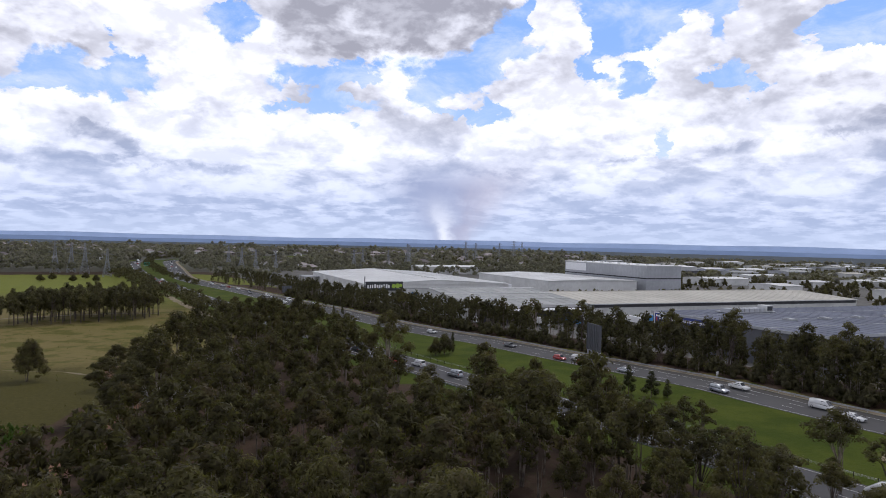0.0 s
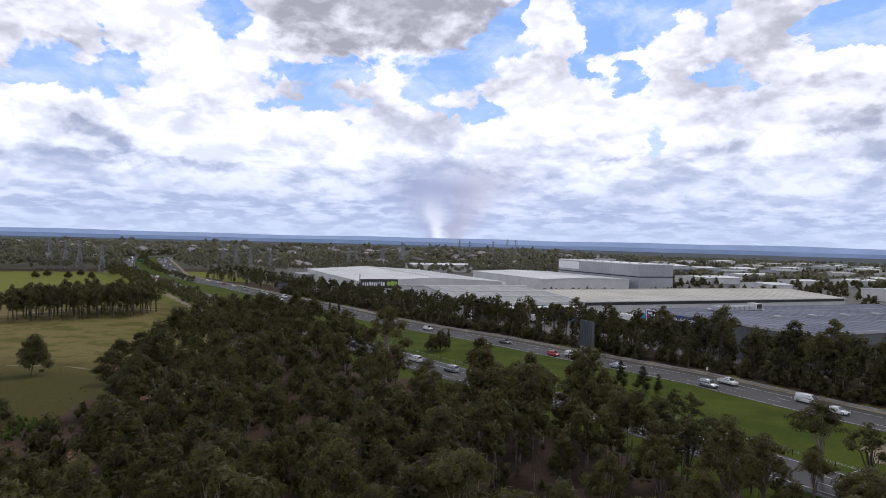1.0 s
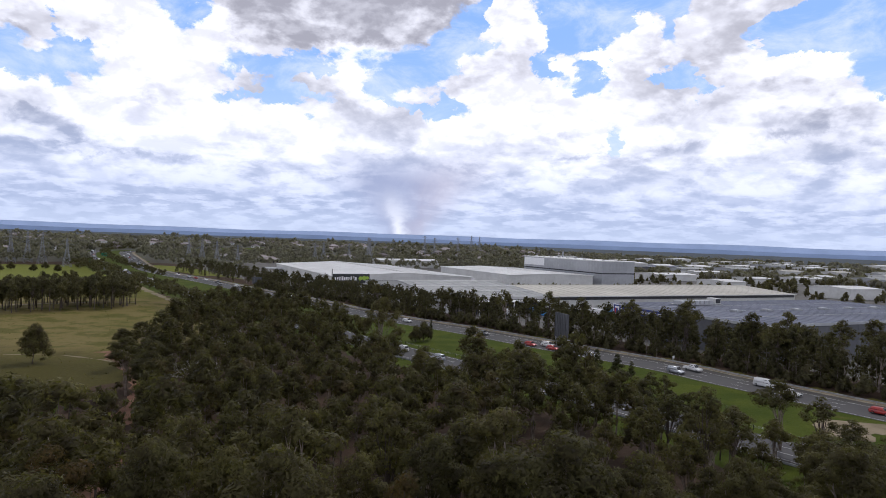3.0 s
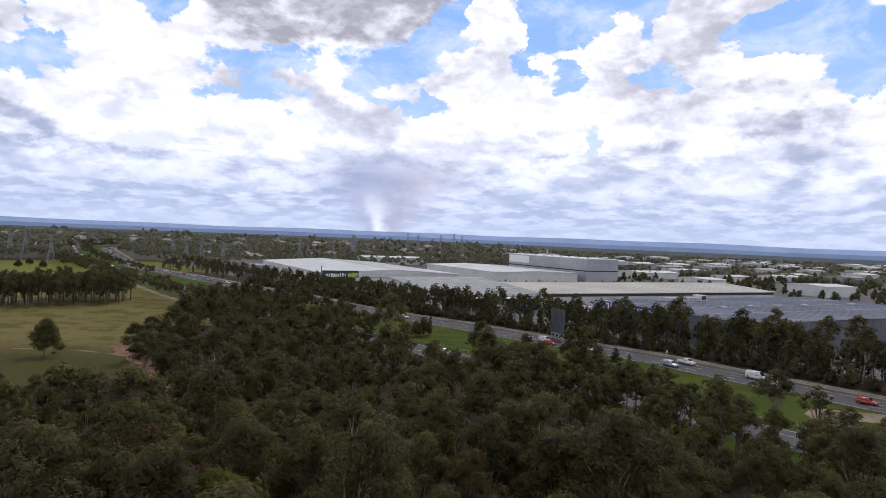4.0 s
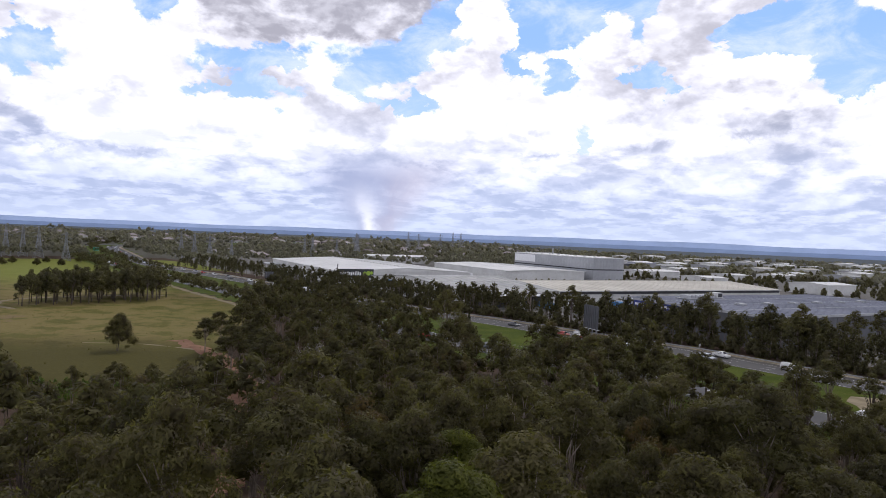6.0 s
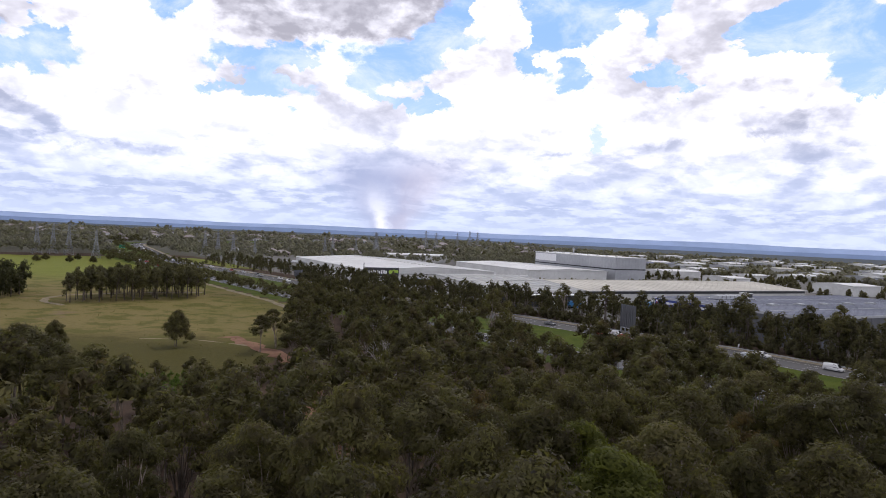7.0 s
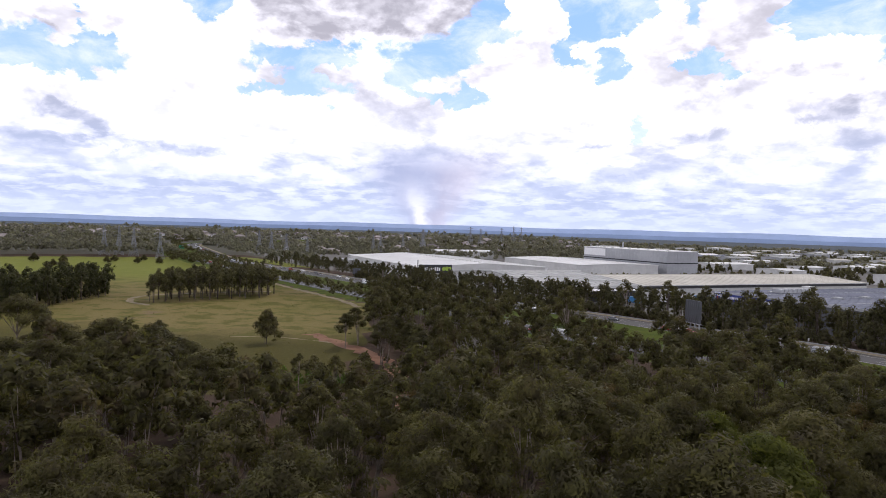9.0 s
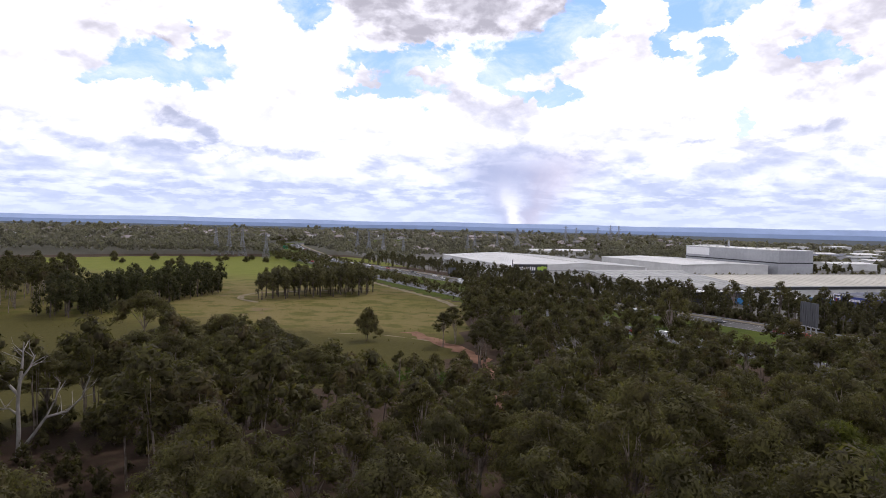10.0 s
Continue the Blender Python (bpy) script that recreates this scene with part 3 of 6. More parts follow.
for off_, solid_ in ((-14.8, True), (-4.2, True), (-7.7, False), (-11.2, False)):
    part("lane_line", dashes(BARRIER, off_, solid_), road_far)
for off_, solid_ in ((-0.6, True), (-10.9, True), (-4.0, False), (-7.5, False)):
    part("lane_line", dashes(INNER, off_, solid_), road_near)
ribbon("verge", BARRIER, -0.6, 2.6, 0.03, TRACK, "pale gravel verge along the barrier", "verge", wobble=0.3)


# ---- warehouses, all on one grid ----
U = Vector((0.9757, 0.2190, 0.0))
V = Vector((-0.2190, 0.9757, 0.0))


def grid_at(x, y, z=0.0):
    """A pose whose x runs along the warehouse fronts and whose y runs back from them."""
    return Matrix.Translation((x, y, z)) @ Matrix.Rotation(math.atan2(U.y, U.x), 4, "Z")


def sheet_roof(x0, x1, rows, step, mat, h=0.12, thick=0.3):
    """A roof of one folded sheet: rows are (y, z) of its edge and bends; a standing seam every step metres."""
    xs = [(x0, 0.0)]
    x = x0 + step
    while x < x1 - 0.3:
        xs += [(x - 0.1, 0.0), (x - 0.05, h), (x + 0.05, h), (x + 0.1, 0.0)]
        x += step
    xs.append((x1, 0.0))
    n, k = len(xs), len(rows)
    v = [(x, y, z + thick + e) for y, z in rows for x, e in xs] + [(x, y, z) for y, z in rows for x in (x0, x1)]
    f = [(j * n + i, j * n + i + 1, (j + 1) * n + i + 1, (j + 1) * n + i) for j in range(k - 1) for i in range(n - 1)]
    o = n * k
    f += [(o + 2 * j, o + 2 * j + 2, o + 2 * j + 3, o + 2 * j + 1) for j in range(k - 1)]
    for j in range(k - 1):
        f += [(j * n, (j + 1) * n, o + 2 * j + 2, o + 2 * j), (j * n + n - 1, o + 2 * j + 1, o + 2 * j + 3, (j + 1) * n + n - 1)]
    f += [(o, o + 1, *range(n - 1, -1, -1)), (*range((k - 1) * n, k * n), o + 2 * k - 1, o + 2 * k - 2)]
    return mesh_of("roof", v, f, mat)


def shed(label, x, y, w_, d, z0, eave, ridge, wall, roof, along="x", group="", panel=8.0):
    """A warehouse: four walls of upright panels, a pitched roof with an overhang, a gutter and a flashing at the ridge."""
    top = thing("warehouse", label, "warehouse", group, at=grid_at(x, y))
    t = 0.35
    for name_, box_ in (("front_wall", (0, w_, 0, t)), ("back_wall", (0, w_, d - t, d)), ("side_wall", (0, t, t, d - t)), ("side_wall", (w_ - t, w_, t, d - t))):
        s = Solid().box(*box_, z0, eave)
        x0, x1, y0, y1 = box_
        if x1 - x0 > y1 - y0:  # joints between the panels, shown as shallow ribs
            for i in range(1, int(w_ / panel)):
                s.box(i * panel - 0.07, i * panel + 0.07, y0 - 0.05, y0, z0, eave - 0.1)
        else:
            for i in range(1, int(d / panel)):
                s.box(x0 - 0.05, x0, i * panel - 0.07, i * panel + 0.07, z0, eave - 0.1)
        part(name_, s.mesh(name_, wall), top)
    o = 0.6
    if along == "x":
        m = d / 2
        part("roof", sheet_roof(-o, w_ + o, ((-o, eave), (m, ridge), (d + o, eave)), 6.0, roof), top)
        gable = [((0, 0), (0, d), (0, m)), ((w_, 0), (w_, d), (w_, m))]
    else:
        m = w_ / 2
        ob = part("roof", sheet_roof(-o, d + o, ((-o, eave), (m, ridge), (w_ + o, eave)), 6.0, roof), top)
        for q in ob.data.vertices:  # turned so that the ridge runs back
            q.co = (q.co.y, q.co.x, q.co.z)
        ob.data.flip_normals()
        gable = [((0, 0), (w_, 0), (m, 0)), ((0, d), (w_, d), (m, d))]
    for a, b, c in gable:
        g = Solid().poly([(*a, eave - 0.01), (*b, eave - 0.01), (*c, ridge)], [(0, 1, 2)])
        part("gable", g.mesh("gable", wall), top)
    part("gutter", Solid().box(-o, w_ + o, -o - 0.25, -o, eave - 0.1, eave + 0.35).mesh("gutter", WALL_WHITE), top)
    return top


def bars(parent, x, z, y, w_, h, mat, count):
    """Lettering as plain upright bars on a face looking towards -y."""
    pick = random.Random(4)
    step = w_ / count
    for i in range(count):
        k, hh = pick.uniform(0.5, 0.8), h * pick.uniform(0.75, 1.0)
        part("letter_bar", Solid().box(x + i * step, x + i * step + step * k, y - 0.03, y, z, z + hh).mesh("letter_bar", mat), parent)


# the large white distribution hall with the black sign on its corner
hall = shed("long white distribution hall with a shallow white roof", 14, 470, 112, 182, -7, 4.3, 7.2, WALL_WHITE, ROOF_WHITE, along="y", panel=9)
vent_mesh = Solid().box(-0.8, 0.8, -0.7, 0.7, 0, 0.7).box(-1.0, 1.0, -0.9, 0.9, 0.7, 1.0).mesh("roof_vent", ROOF_WHITE)
for i in range(24):  # a row of roof vents along the ridge
    part("roof_vent", vent_mesh, hall, at=pose(56, 8.7 + i * 7, 7.3))
part("downpipe", Solid().tube((-0.2, -0.2, -7), (-0.2, -0.2, 9.5), 0.3).mesh("downpipe", DARK), hall, "dark mast at the corner of the hall")
part("awning", Solid().box(-14, -0.4, 150, 176, 0.6, 1.3).box(-14, -13.6, 150, 150.4, -7, 0.6).box(-14, -13.6, 175.6, 176, -7, 0.6).mesh("awning", WALL_GREY), hall)

sign = thing("shop_sign", "charcoal sign board with pale lettering and lime emblem", "sign", at=grid_at(14, 469) @ Matrix.Rotation(radians(0), 4, "Z"))
part("board", Solid().box(0.3, 27.5, -0.6, 0, -0.2, 6.2).mesh("board", SIGN_BLACK), sign)
bars(sign, 1.6, 1.6, -0.6, 16.5, 2.9, SIGN_WHITE, 10)
emb = Solid()
for cx_, cz_, r_ in ((20.6, 3.0, 1.5), (23.4, 3.2, 1.7), (25.8, 3.4, 1.2)):
    n_ = 14
    emb.poly([(cx_ + r_ * math.cos(6.283 * i / n_), y_, cz_ + r_ * math.sin(6.283 * i / n_)) for y_ in (-0.66, -0.6) for i in range(n_)],
             [tuple(range(n_)), *[(i, i + n_, (i + 1) % n_ + n_, (i + 1) % n_) for i in range(n_)]])
part("emblem", emb.mesh("emblem", LIME), sign, "lime green emblem")

# the wide grey-roofed depot in front of it
depot = shed("wide low depot with a dull grey sheet roof and pale walls", 60, 327, 66, 118, -6.5, 3.6, 7.6, WALL_WHITE, ROOF_GREY, along="x", panel=7)
for i, (xa, xb) in enumerate(((6, 16), (19, 29), (33, 43), (47, 58))):
    for ya, yb in ((12, 34), (38, 55)):
        z_ = lambda q: 3.9 + 4.0 * q / 59 + 0.06
        q = Solid().poly([(xa, ya, z_(ya)), (xb, ya, z_(ya)), (xb, yb, z_(yb)), (xa, yb, z_(yb))], [(0, 1, 2, 3)])
        part("skylight_sheet", q.mesh("skylight_sheet", ROOF_SKYL), depot, "dull translucent roof sheet")
part("ridge_capping", Solid().box(-1, 67, 58.2, 59.8, 7.8, 8.15).mesh("ridge_capping", ROOF_WHITE), depot)
for yy in (17.0, 36.0):
    part("roof_walkway", Solid().box(0, 66, yy, yy + 0.7, 3.95 + 4 * yy / 59 + 0.05, 3.95 + 4 * yy / 59 + 0.45).mesh("roof_walkway", ROOF_WHITE), depot)
# the docks have no depth: a dark slab stands for their inner shade
part("loading_recess", Solid().box(4, 62, -0.25, -0.06, -6, 2.2).mesh("loading_recess", DARK), depot, "flat dark slab standing for the shade in open loading docks")
part("canopy", Solid().box(16, 58, -9, -0.7, 1.6, 2.0).box(16.2, 16.5, -8.8, -8.5, -6.5, 1.6).box(57.5, 57.8, -8.8, -8.5, -6.5, 1.6).box(37, 37.3, -8.8, -8.5, -6.5, 1.6).mesh("canopy", SIGN_WHITE), depot, "flat white canopy over the docks")
bars(depot, 2.0, 1.8, -0.6, 8.5, 1.2, BLUE, 6)
tag_ = part("wall_sign", Solid().box(-0.55, -0.06, 82, 90, -0.6, 3.2).mesh("wall_sign", BLUE), depot, "square blue sign with a white mark")
part("mark", Solid().box(-0.62, -0.55, 84, 88, 0.7, 1.5).box(-0.62, -0.55, 85.2, 86.2, 0.0, 2.4).mesh("mark", SIGN_WHITE), tag_)

# the long cream-roofed shed that continues the row
row = shed("very long shed with a cream sheet roof and shade painted under its eaves", 125.5, 341, 205, 84, -6.5, 3.4, 6.2, WALL_CREAM, ROOF_CREAM, along="x", panel=10)
# shade below the eaves, put on the wall as a dark strip
part("dock_shadow_line", Solid().box(1, 204, -0.3, -0.06, 1.6, 3.2).mesh("dock_shadow_line", DARK), row, "dark strip painted as the shade under the eaves, over the docks")

# the middle white hall and the tall high-bay store behind it
mid_hall = shed("white warehouse with plain pale walls", 161, 512, 86, 128, -6.5, 5.6, 7.0, WALL_WHITE, ROOF_WHITE, along="y", panel=9)
part("annex", Solid().box(-48, -34, -2, 12, -6.5, 3.2).mesh("annex", SIGN_WHITE), mid_hall)

bay = thing("high_bay_store", "tall windowless high-bay store in light grey panels with a dark band", "warehouse", at=grid_at(253, 529.6))
BW, BD = 37.0, 124.0
part("lower_wall", Solid().box(0, BW, 0, BD, -6.5, 7.3).mesh("lower_wall", WALL_GREY), bay)
part("dark_band", Solid().box(-0.1, BW + 0.1, -0.1, BD + 0.1, 7.3, 8.3).mesh("dark_band", DARK), bay)
s = Solid().box(0, BW, 0, BD, 8.3, 18.3)
for i in range(1, 31):
    s.box(-0.08, 0, i * 4 - 0.05, i * 4 + 0.05, 8.4, 18.2)
for i in range(1, 9):
    s.box(i * 4 - 0.05, i * 4 + 0.05, -0.08, 0, 8.4, 18.2)
part("upper_wall", s.mesh("upper_wall", WALL_GREY), bay)
part("pale_panel", Solid().box(-0.2, -0.09, 88, 123, 10.4, 17.6).mesh("pale_panel", SIGN_WHITE), bay, "large pale rectangular wall panel")
part("roof", Solid().box(-0.4, BW + 0.4, -0.4, BD + 0.4, 18.3, 18.9).mesh("roof", ROOF_WHITE), bay)
for i in range(9):
    part("roof_unit", Solid().box(4, 6, 4 + i * 13, 6 + i * 13, 18.9, 20.0).mesh("roof_unit", ROOF_WHITE), bay)
part("flue", Solid().tube((24, 90, 18.9), (24, 90, 25), 0.9, sides=10).mesh("flue", GALV), bay, "short steel flue")

# the blue-grey warehouse beside the motorway
store = thing("warehouse", "blue-grey warehouse with a flat sheet roof and dark grey walls", "warehouse", at=grid_at(143, 197))
W_, D_ = 150, 78
for name_, box_ in (("front_wall", (0, W_, 0, 0.4)), ("back_wall", (0, W_, D_ - 0.4, D_)), ("side_wall", (0, 0.4, 0.4, D_ - 0.4)), ("side_wall", (W_ - 0.4, W_, 0.4, D_ - 0.4))):
    s = Solid().box(*box_, -7, 6.9)
    if name_ == "front_wall":
        for i in range(1, 25):
            s.box(i * 6 - 0.08, i * 6 + 0.08, -0.06, 0, -7, 6.4)
    if name_ == "side_wall" and box_[0] == 0:
        for i in range(1, 13):
            s.box(-0.06, 0, i * 6 - 0.08, i * 6 + 0.08, -7, 6.4)
    part(name_, s.mesh(name_, WALL_DUSK), store)
part("roof", sheet_roof(-0.5, W_ + 0.5, ((-0.5, 6.9), (39, 7.1), (D_ + 0.5, 6.9)), 5.0, ROOF_SLATE, 0.1, 0.35), store)
part("parapet", Solid().box(-0.6, W_ + 0.6, -0.75, -0.5, 6.5, 7.5).box(-0.75, -0.5, -0.75, D_ + 0.6, 6.5, 7.5).mesh("parapet", WALL_GREY), store, "pale metal edge flashing")
for yy in (20, 39, 58):
    part("roof_seam", Solid().box(0, W_, yy, yy + 0.4, 7.25, 7.5).mesh("roof_seam", WALL_GREY), store)
for i in range(6):
    v_ = part("roof_vent", Solid().box(28 + i * 19, 31.5 + i * 19, 34, 38, 7.25, 8.0).box(28.4 + i * 19, 31.1 + i * 19, 34.4, 37.6, 8.0, 8.3).mesh("roof_vent", GALV), store)
plant = part("plant_deck", Solid().box(24, 50, 60, 68, 7.6, 7.9).box(24, 24.3, 60, 60.3, 7.25, 7.6).box(49.7, 50, 60, 60.3, 7.25, 7.6).mesh("plant_deck", GALV), store, "steel deck with air-conditioning plant")
for i in range(7):
    part("condenser", Solid().box(25 + i * 2.9, 27.2 + i * 2.9, 61, 66, 7.9, 9.3).mesh("condenser", WALL_GREY), plant)
part("plant_box", Solid().box(46, 49.6, 61, 66, 7.9, 10.4).mesh("plant_box", WALL_WHITE), plant)
part("louvre", Solid().box(46.3, 49.3, 60.9, 61, 8.2, 10.1).mesh("louvre", DARK), plant)
banner = part("banner", Solid().box(-0.9, -0.76, 44, 70, 3.6, 6.6).mesh("banner", NAVY), store, "long navy banner with pale lettering")
s = Solid()
rngb = random.Random(3)
for i in range(34):
    s.box(-0.95, -0.9, 45 + i * 0.72, 45 + i * 0.72 + rngb.uniform(0.3, 0.55), 4.5, 5.6)
part("lettering", s.mesh("lettering", SIGN_WHITE), banner)
logo = part("logo_panel", Solid().box(-0.95, -0.76, 71, 76.5, 2.4, 7.2).mesh("logo_panel", SIGN_WHITE), store, "white square panel with a navy and red mark")
part("mark", Solid().box(-1.0, -0.95, 71.5, 76, 2.8, 6.8).mesh("mark", NAVY), logo)
part("mark", Solid().box(-1.04, -1.0, 72.4, 73.2, 3.2, 6.2).box(-1.04, -1.0, 73.2, 75.2, 5.4, 6.2).mesh("mark", SIGN_WHITE), logo)
part("mark", Solid().box(-1.04, -1.0, 74.4, 75.2, 3.2, 5.2).mesh("mark", RED), logo)

# far sheds of the industrial estate
rngs = random.Random(11)
SHED_LABELS = ("low white-roofed factory shed among trees", "cream factory shed of the industrial estate", "grey sheet-roofed factory shed")
for gy_ in range(9):
    for gx_ in range(11):
        x = 345 + gx_ * 92 + gy_ * 26 + rngs.uniform(-18, 18)
        y = 455 + gy_ * 105 + rngs.uniform(-25, 25) - gx_ * 8
        if rngs.random() < 0.22 or x / max(y, 1) > 1.2 or (x < 380 and y < 720):
            continue
        i = rngs.choice((0, 0, 1, 2))
        z0 = height(x, y)
        h = rngs.uniform(6, 9.5)
        shed(SHED_LABELS[i], x, y, rngs.uniform(26, 60), rngs.uniform(22, 46), z0 - 1.0, z0 + h, z0 + h + rngs.uniform(1, 2.2),
             (WALL_WHITE, WALL_CREAM, WALL_GREY)[i], (ROOF_WHITE, ROOF_CREAM, ROOF_GREY)[i], "x", "factory sheds", 12)
for x, y, w_, d, h in ((96, 800, 80, 30, 9), (300, 760, 70, 40, 8), (360, 900, 190, 30, 10)):
    z0 = height(x, y)
    shed("distant pale warehouse behind the treetops", x, y, w_, d, z0 - 1, z0 + h, z0 + h + 1.5, WALL_CREAM, ROOF_WHITE, "x", "factory sheds", 12)


x, y = 512, 930
shed("long slate-blue industrial building behind the treetops", x, y, 120, 40, height(x, y) - 1, height(x, y) + 7, height(x, y) + 8.4, WALL_DUSK, ROOF_SLATE, "x", "factory sheds", 12)


# ---- trees ----
ICO_V = np.array([(0, 0, 1)] + [(0.894 * math.cos(math.radians(72 * i)), 0.894 * math.sin(math.radians(72 * i)), 0.447) for i in range(5)]
                 + [(0.894 * math.cos(math.radians(72 * i + 36)), 0.894 * math.sin(math.radians(72 * i + 36)), -0.447) for i in range(5)] + [(0, 0, -1)])
ICO_F = np.array([(0, 1 + i, 1 + (i + 1) % 5) for i in range(5)] + [(1 + i, 6 + i, 1 + (i + 1) % 5) for i in range(5)]
                 + [(6 + i, 6 + (i + 1) % 5, 1 + (i + 1) % 5) for i in range(5)] + [(11, 6 + (i + 1) % 5, 6 + i) for i in range(5)])


def leaves_on(rng, clumps, density, size, droop=0.9, core=0.62):
    """Leaves as single slim triangles through rounded clumps (centre, radii), with a small jagged heart in each. Returns vertices, faces and normals."""
    vs, fs, ns, n0 = [], [], [], 0
    for c, r in clumps:
        c, r = np.array(c), np.array(r)
        area = 4 * math.pi * (r[0] * r[1] * r[2]) ** (2 / 3)
        n = max(8, int(area * density / (0.55 * size ** 2)))
        d = rng.normal(size=(n, 3))
        d /= np.linalg.norm(d, axis=1)[:, None]
        d[:, 2] = np.where((d[:, 2] < -0.1) & (rng.random(n) < 0.7), -d[:, 2], d[:, 2])
        tuft = np.sin(d[:, 0] * 9 + c[0] * 3) * np.sin(d[:, 1] * 8 + c[1] * 3) * np.sin(d[:, 2] * 7 + c[2] * 2)
        p = c + d * r * ((1 + 0.22 * tuft) * rng.uniform(0.62, 1.08, n) ** 0.8)[:, None]
        nor = d * np.array([1, 1, 1.3]) + rng.normal(0, 0.34, (n, 3))
        nor /= np.linalg.norm(nor, axis=1)[:, None]
        run = np.cross(nor, rng.normal(size=(n, 3)))
        run[:, 2] -= droop * rng.random(n)
        run -= nor * np.sum(run * nor, 1)[:, None]
        run /= np.linalg.norm(run, axis=1)[:, None] + 1e-9
        wide = np.cross(nor, run)
        k = size * rng.uniform(0.6, 1.35, n)[:, None]
        a, b, e = p - run * k * 0.5 - wide * k * 0.30, p - run * k * 0.4 + wide * k * 0.30, p + run * k * 0.95
        v = np.stack([a, e, b], 1).reshape(-1, 3)
        ns.append(np.repeat(d * 0.72 + nor * 0.28, 3, axis=0))
        f = np.arange(n * 3).reshape(-1, 3)
        vs.append(v)
        fs.append(f + n0)
        n0 += len(v)
        if core and r[0] > 0.62 * max(q[1][0] for q in clumps):
            q = ICO_V * rng.uniform(core * 0.8, core * 1.2, (12, 1)) * r + c - np.array([0, 0, 0.12]) * r
            vs.append(q)
            fs.append(ICO_F + n0)
            ns.append(ICO_V)
            n0 += 12
    return np.concatenate(vs), np.concatenate(fs), np.concatenate(ns)


def gum_form(rng, h, spread_, crown_from=0.42, heads=9, tall=1.0, fat=1.0, lump=(0.31, 0.46)):
    """Limbs and leaf clumps of a gum tree: limb list (start, end, radii) and clump list."""
    limbs, clumps = [], []
    lean = rng.normal(0, 0.04, 2) * h
    fork = h * rng.uniform(0.36, 0.52)
    top = np.array([lean[0] * 0.5, lean[1] * 0.5, fork])
    rad = 0.0085 * h + 0.03
    mid = top * np.array([0.4, 0.4, 0.5]) + np.append(rng.normal(0, 0.12, 2), 0)
    limbs += [((0, 0, -0.4), mid, rad * 1.25, rad), (mid, top, rad, rad * 0.8)]
    for i in range(rng.integers(0, 3)):  # slender second stems from the same root
        a = rng.uniform(0, 6.28)
        foot = np.array([0.25 * math.cos(a), 0.25 * math.sin(a), -0.4])
        bend = np.array([spread_ * 0.16 * math.cos(a), spread_ * 0.16 * math.sin(a), h * rng.uniform(0.3, 0.42)])
        tip = bend * np.array([1.3, 1.3, 1.6])
        limbs += [(foot, bend, rad * 0.5, rad * 0.36), (bend, tip, rad * 0.36, rad * 0.15)]
    for i in range(heads):
        a = 2 * math.pi * (i * 0.382 + rng.uniform(-0.1, 0.1))
        q = math.sqrt((i + 0.25) / heads)
        rr = spread_ * q * rng.uniform(0.7, 1.05)
        z = h * (1.0 - (1 - crown_from) * (0.10 + 0.70 * q ** 1.6) * rng.uniform(0.7, 1.2))
        tip = np.array([lean[0] + rr * math.cos(a), lean[1] + rr * math.sin(a), z])
        knee = top + (tip - top) * 0.5 + np.array([0, 0, 0.05 * h]) + rng.normal(0, 0.25, 3)
        start = top * rng.uniform(0.8, 1.0)
        limbs += [(start, knee, rad * 0.42, rad * 0.26), (knee, tip, rad * 0.26, rad * 0.08)]
        s_ = spread_ * rng.uniform(*lump) * fat
        clumps.append((tip + np.array([0, 0, -0.35 * s_]), (s_ * rng.uniform(0.85, 1.2), s_ * rng.uniform(0.85, 1.2), s_ * rng.uniform(0.85, 1.1) * tall)))
        for _ in range(rng.integers(1, 3)):
            small = s_ * rng.uniform(0.45, 0.68)
            off = rng.normal(0, 0.75, 2) * s_
            clumps.append((tip + np.array([off[0], off[1], -s_ * rng.uniform(0.3, 1.5)]), (small, small, small * 0.85)))
    return limbs, clumps


def cone_form(rng, h, spread_, heads=13):
    """A dark upright she-oak: clumps round a straight stem."""
    limbs = [((0, 0, -0.4), (0, 0, h * 0.9), 0.012 * h, 0.03)]
    clumps = []
    for i in range(heads):
        t = i / (heads - 1)
        z = h * (0.14 + 0.80 * t)
        rr = spread_ * (1 - t) ** 0.6 * 0.6 * rng.uniform(0.6, 1.1)
        a = i * 2.4 + rng.uniform(-0.4, 0.4)
        s_ = spread_ * (0.46 - 0.26 * t) * rng.uniform(0.85, 1.2)
        tip = (rr * math.cos(a), rr * math.sin(a), z)
        limbs.append(((0, 0, z - 0.1 * h), tip, 0.05, 0.02))
        clumps.append((tip, (s_, s_, s_ * 1.45)))
    return limbs, clumps


def bush_form(rng, h, spread_, heads=9):
    limbs = [((0, 0, -0.3), (0, 0, h * 0.4), 0.02 * h + 0.03, 0.05)]
    clumps = []
    for i in range(heads):
        a = i * 2.4
        q = math.sqrt(i / heads)
        s_ = spread_ * rng.uniform(0.38, 0.52)
        tip = (spread_ * 0.62 * q * math.cos(a), spread_ * 0.62 * q * math.sin(a), h * (0.74 - 0.56 * q * rng.uniform(0.7, 1.1)))
        clumps.append((tip, (s_, s_, h * 0.27)))
        limbs.append(((0, 0, h * 0.1), tip, 0.07, 0.03))
    return limbs, clumps


def wood_mesh(limbs, mat, sides=6):
    s = Solid()
    for a, b, ra, rb in limbs:
        s.tube(a, b, ra, rb, sides, caps=False)
    return s.mesh("trunk", mat, True)


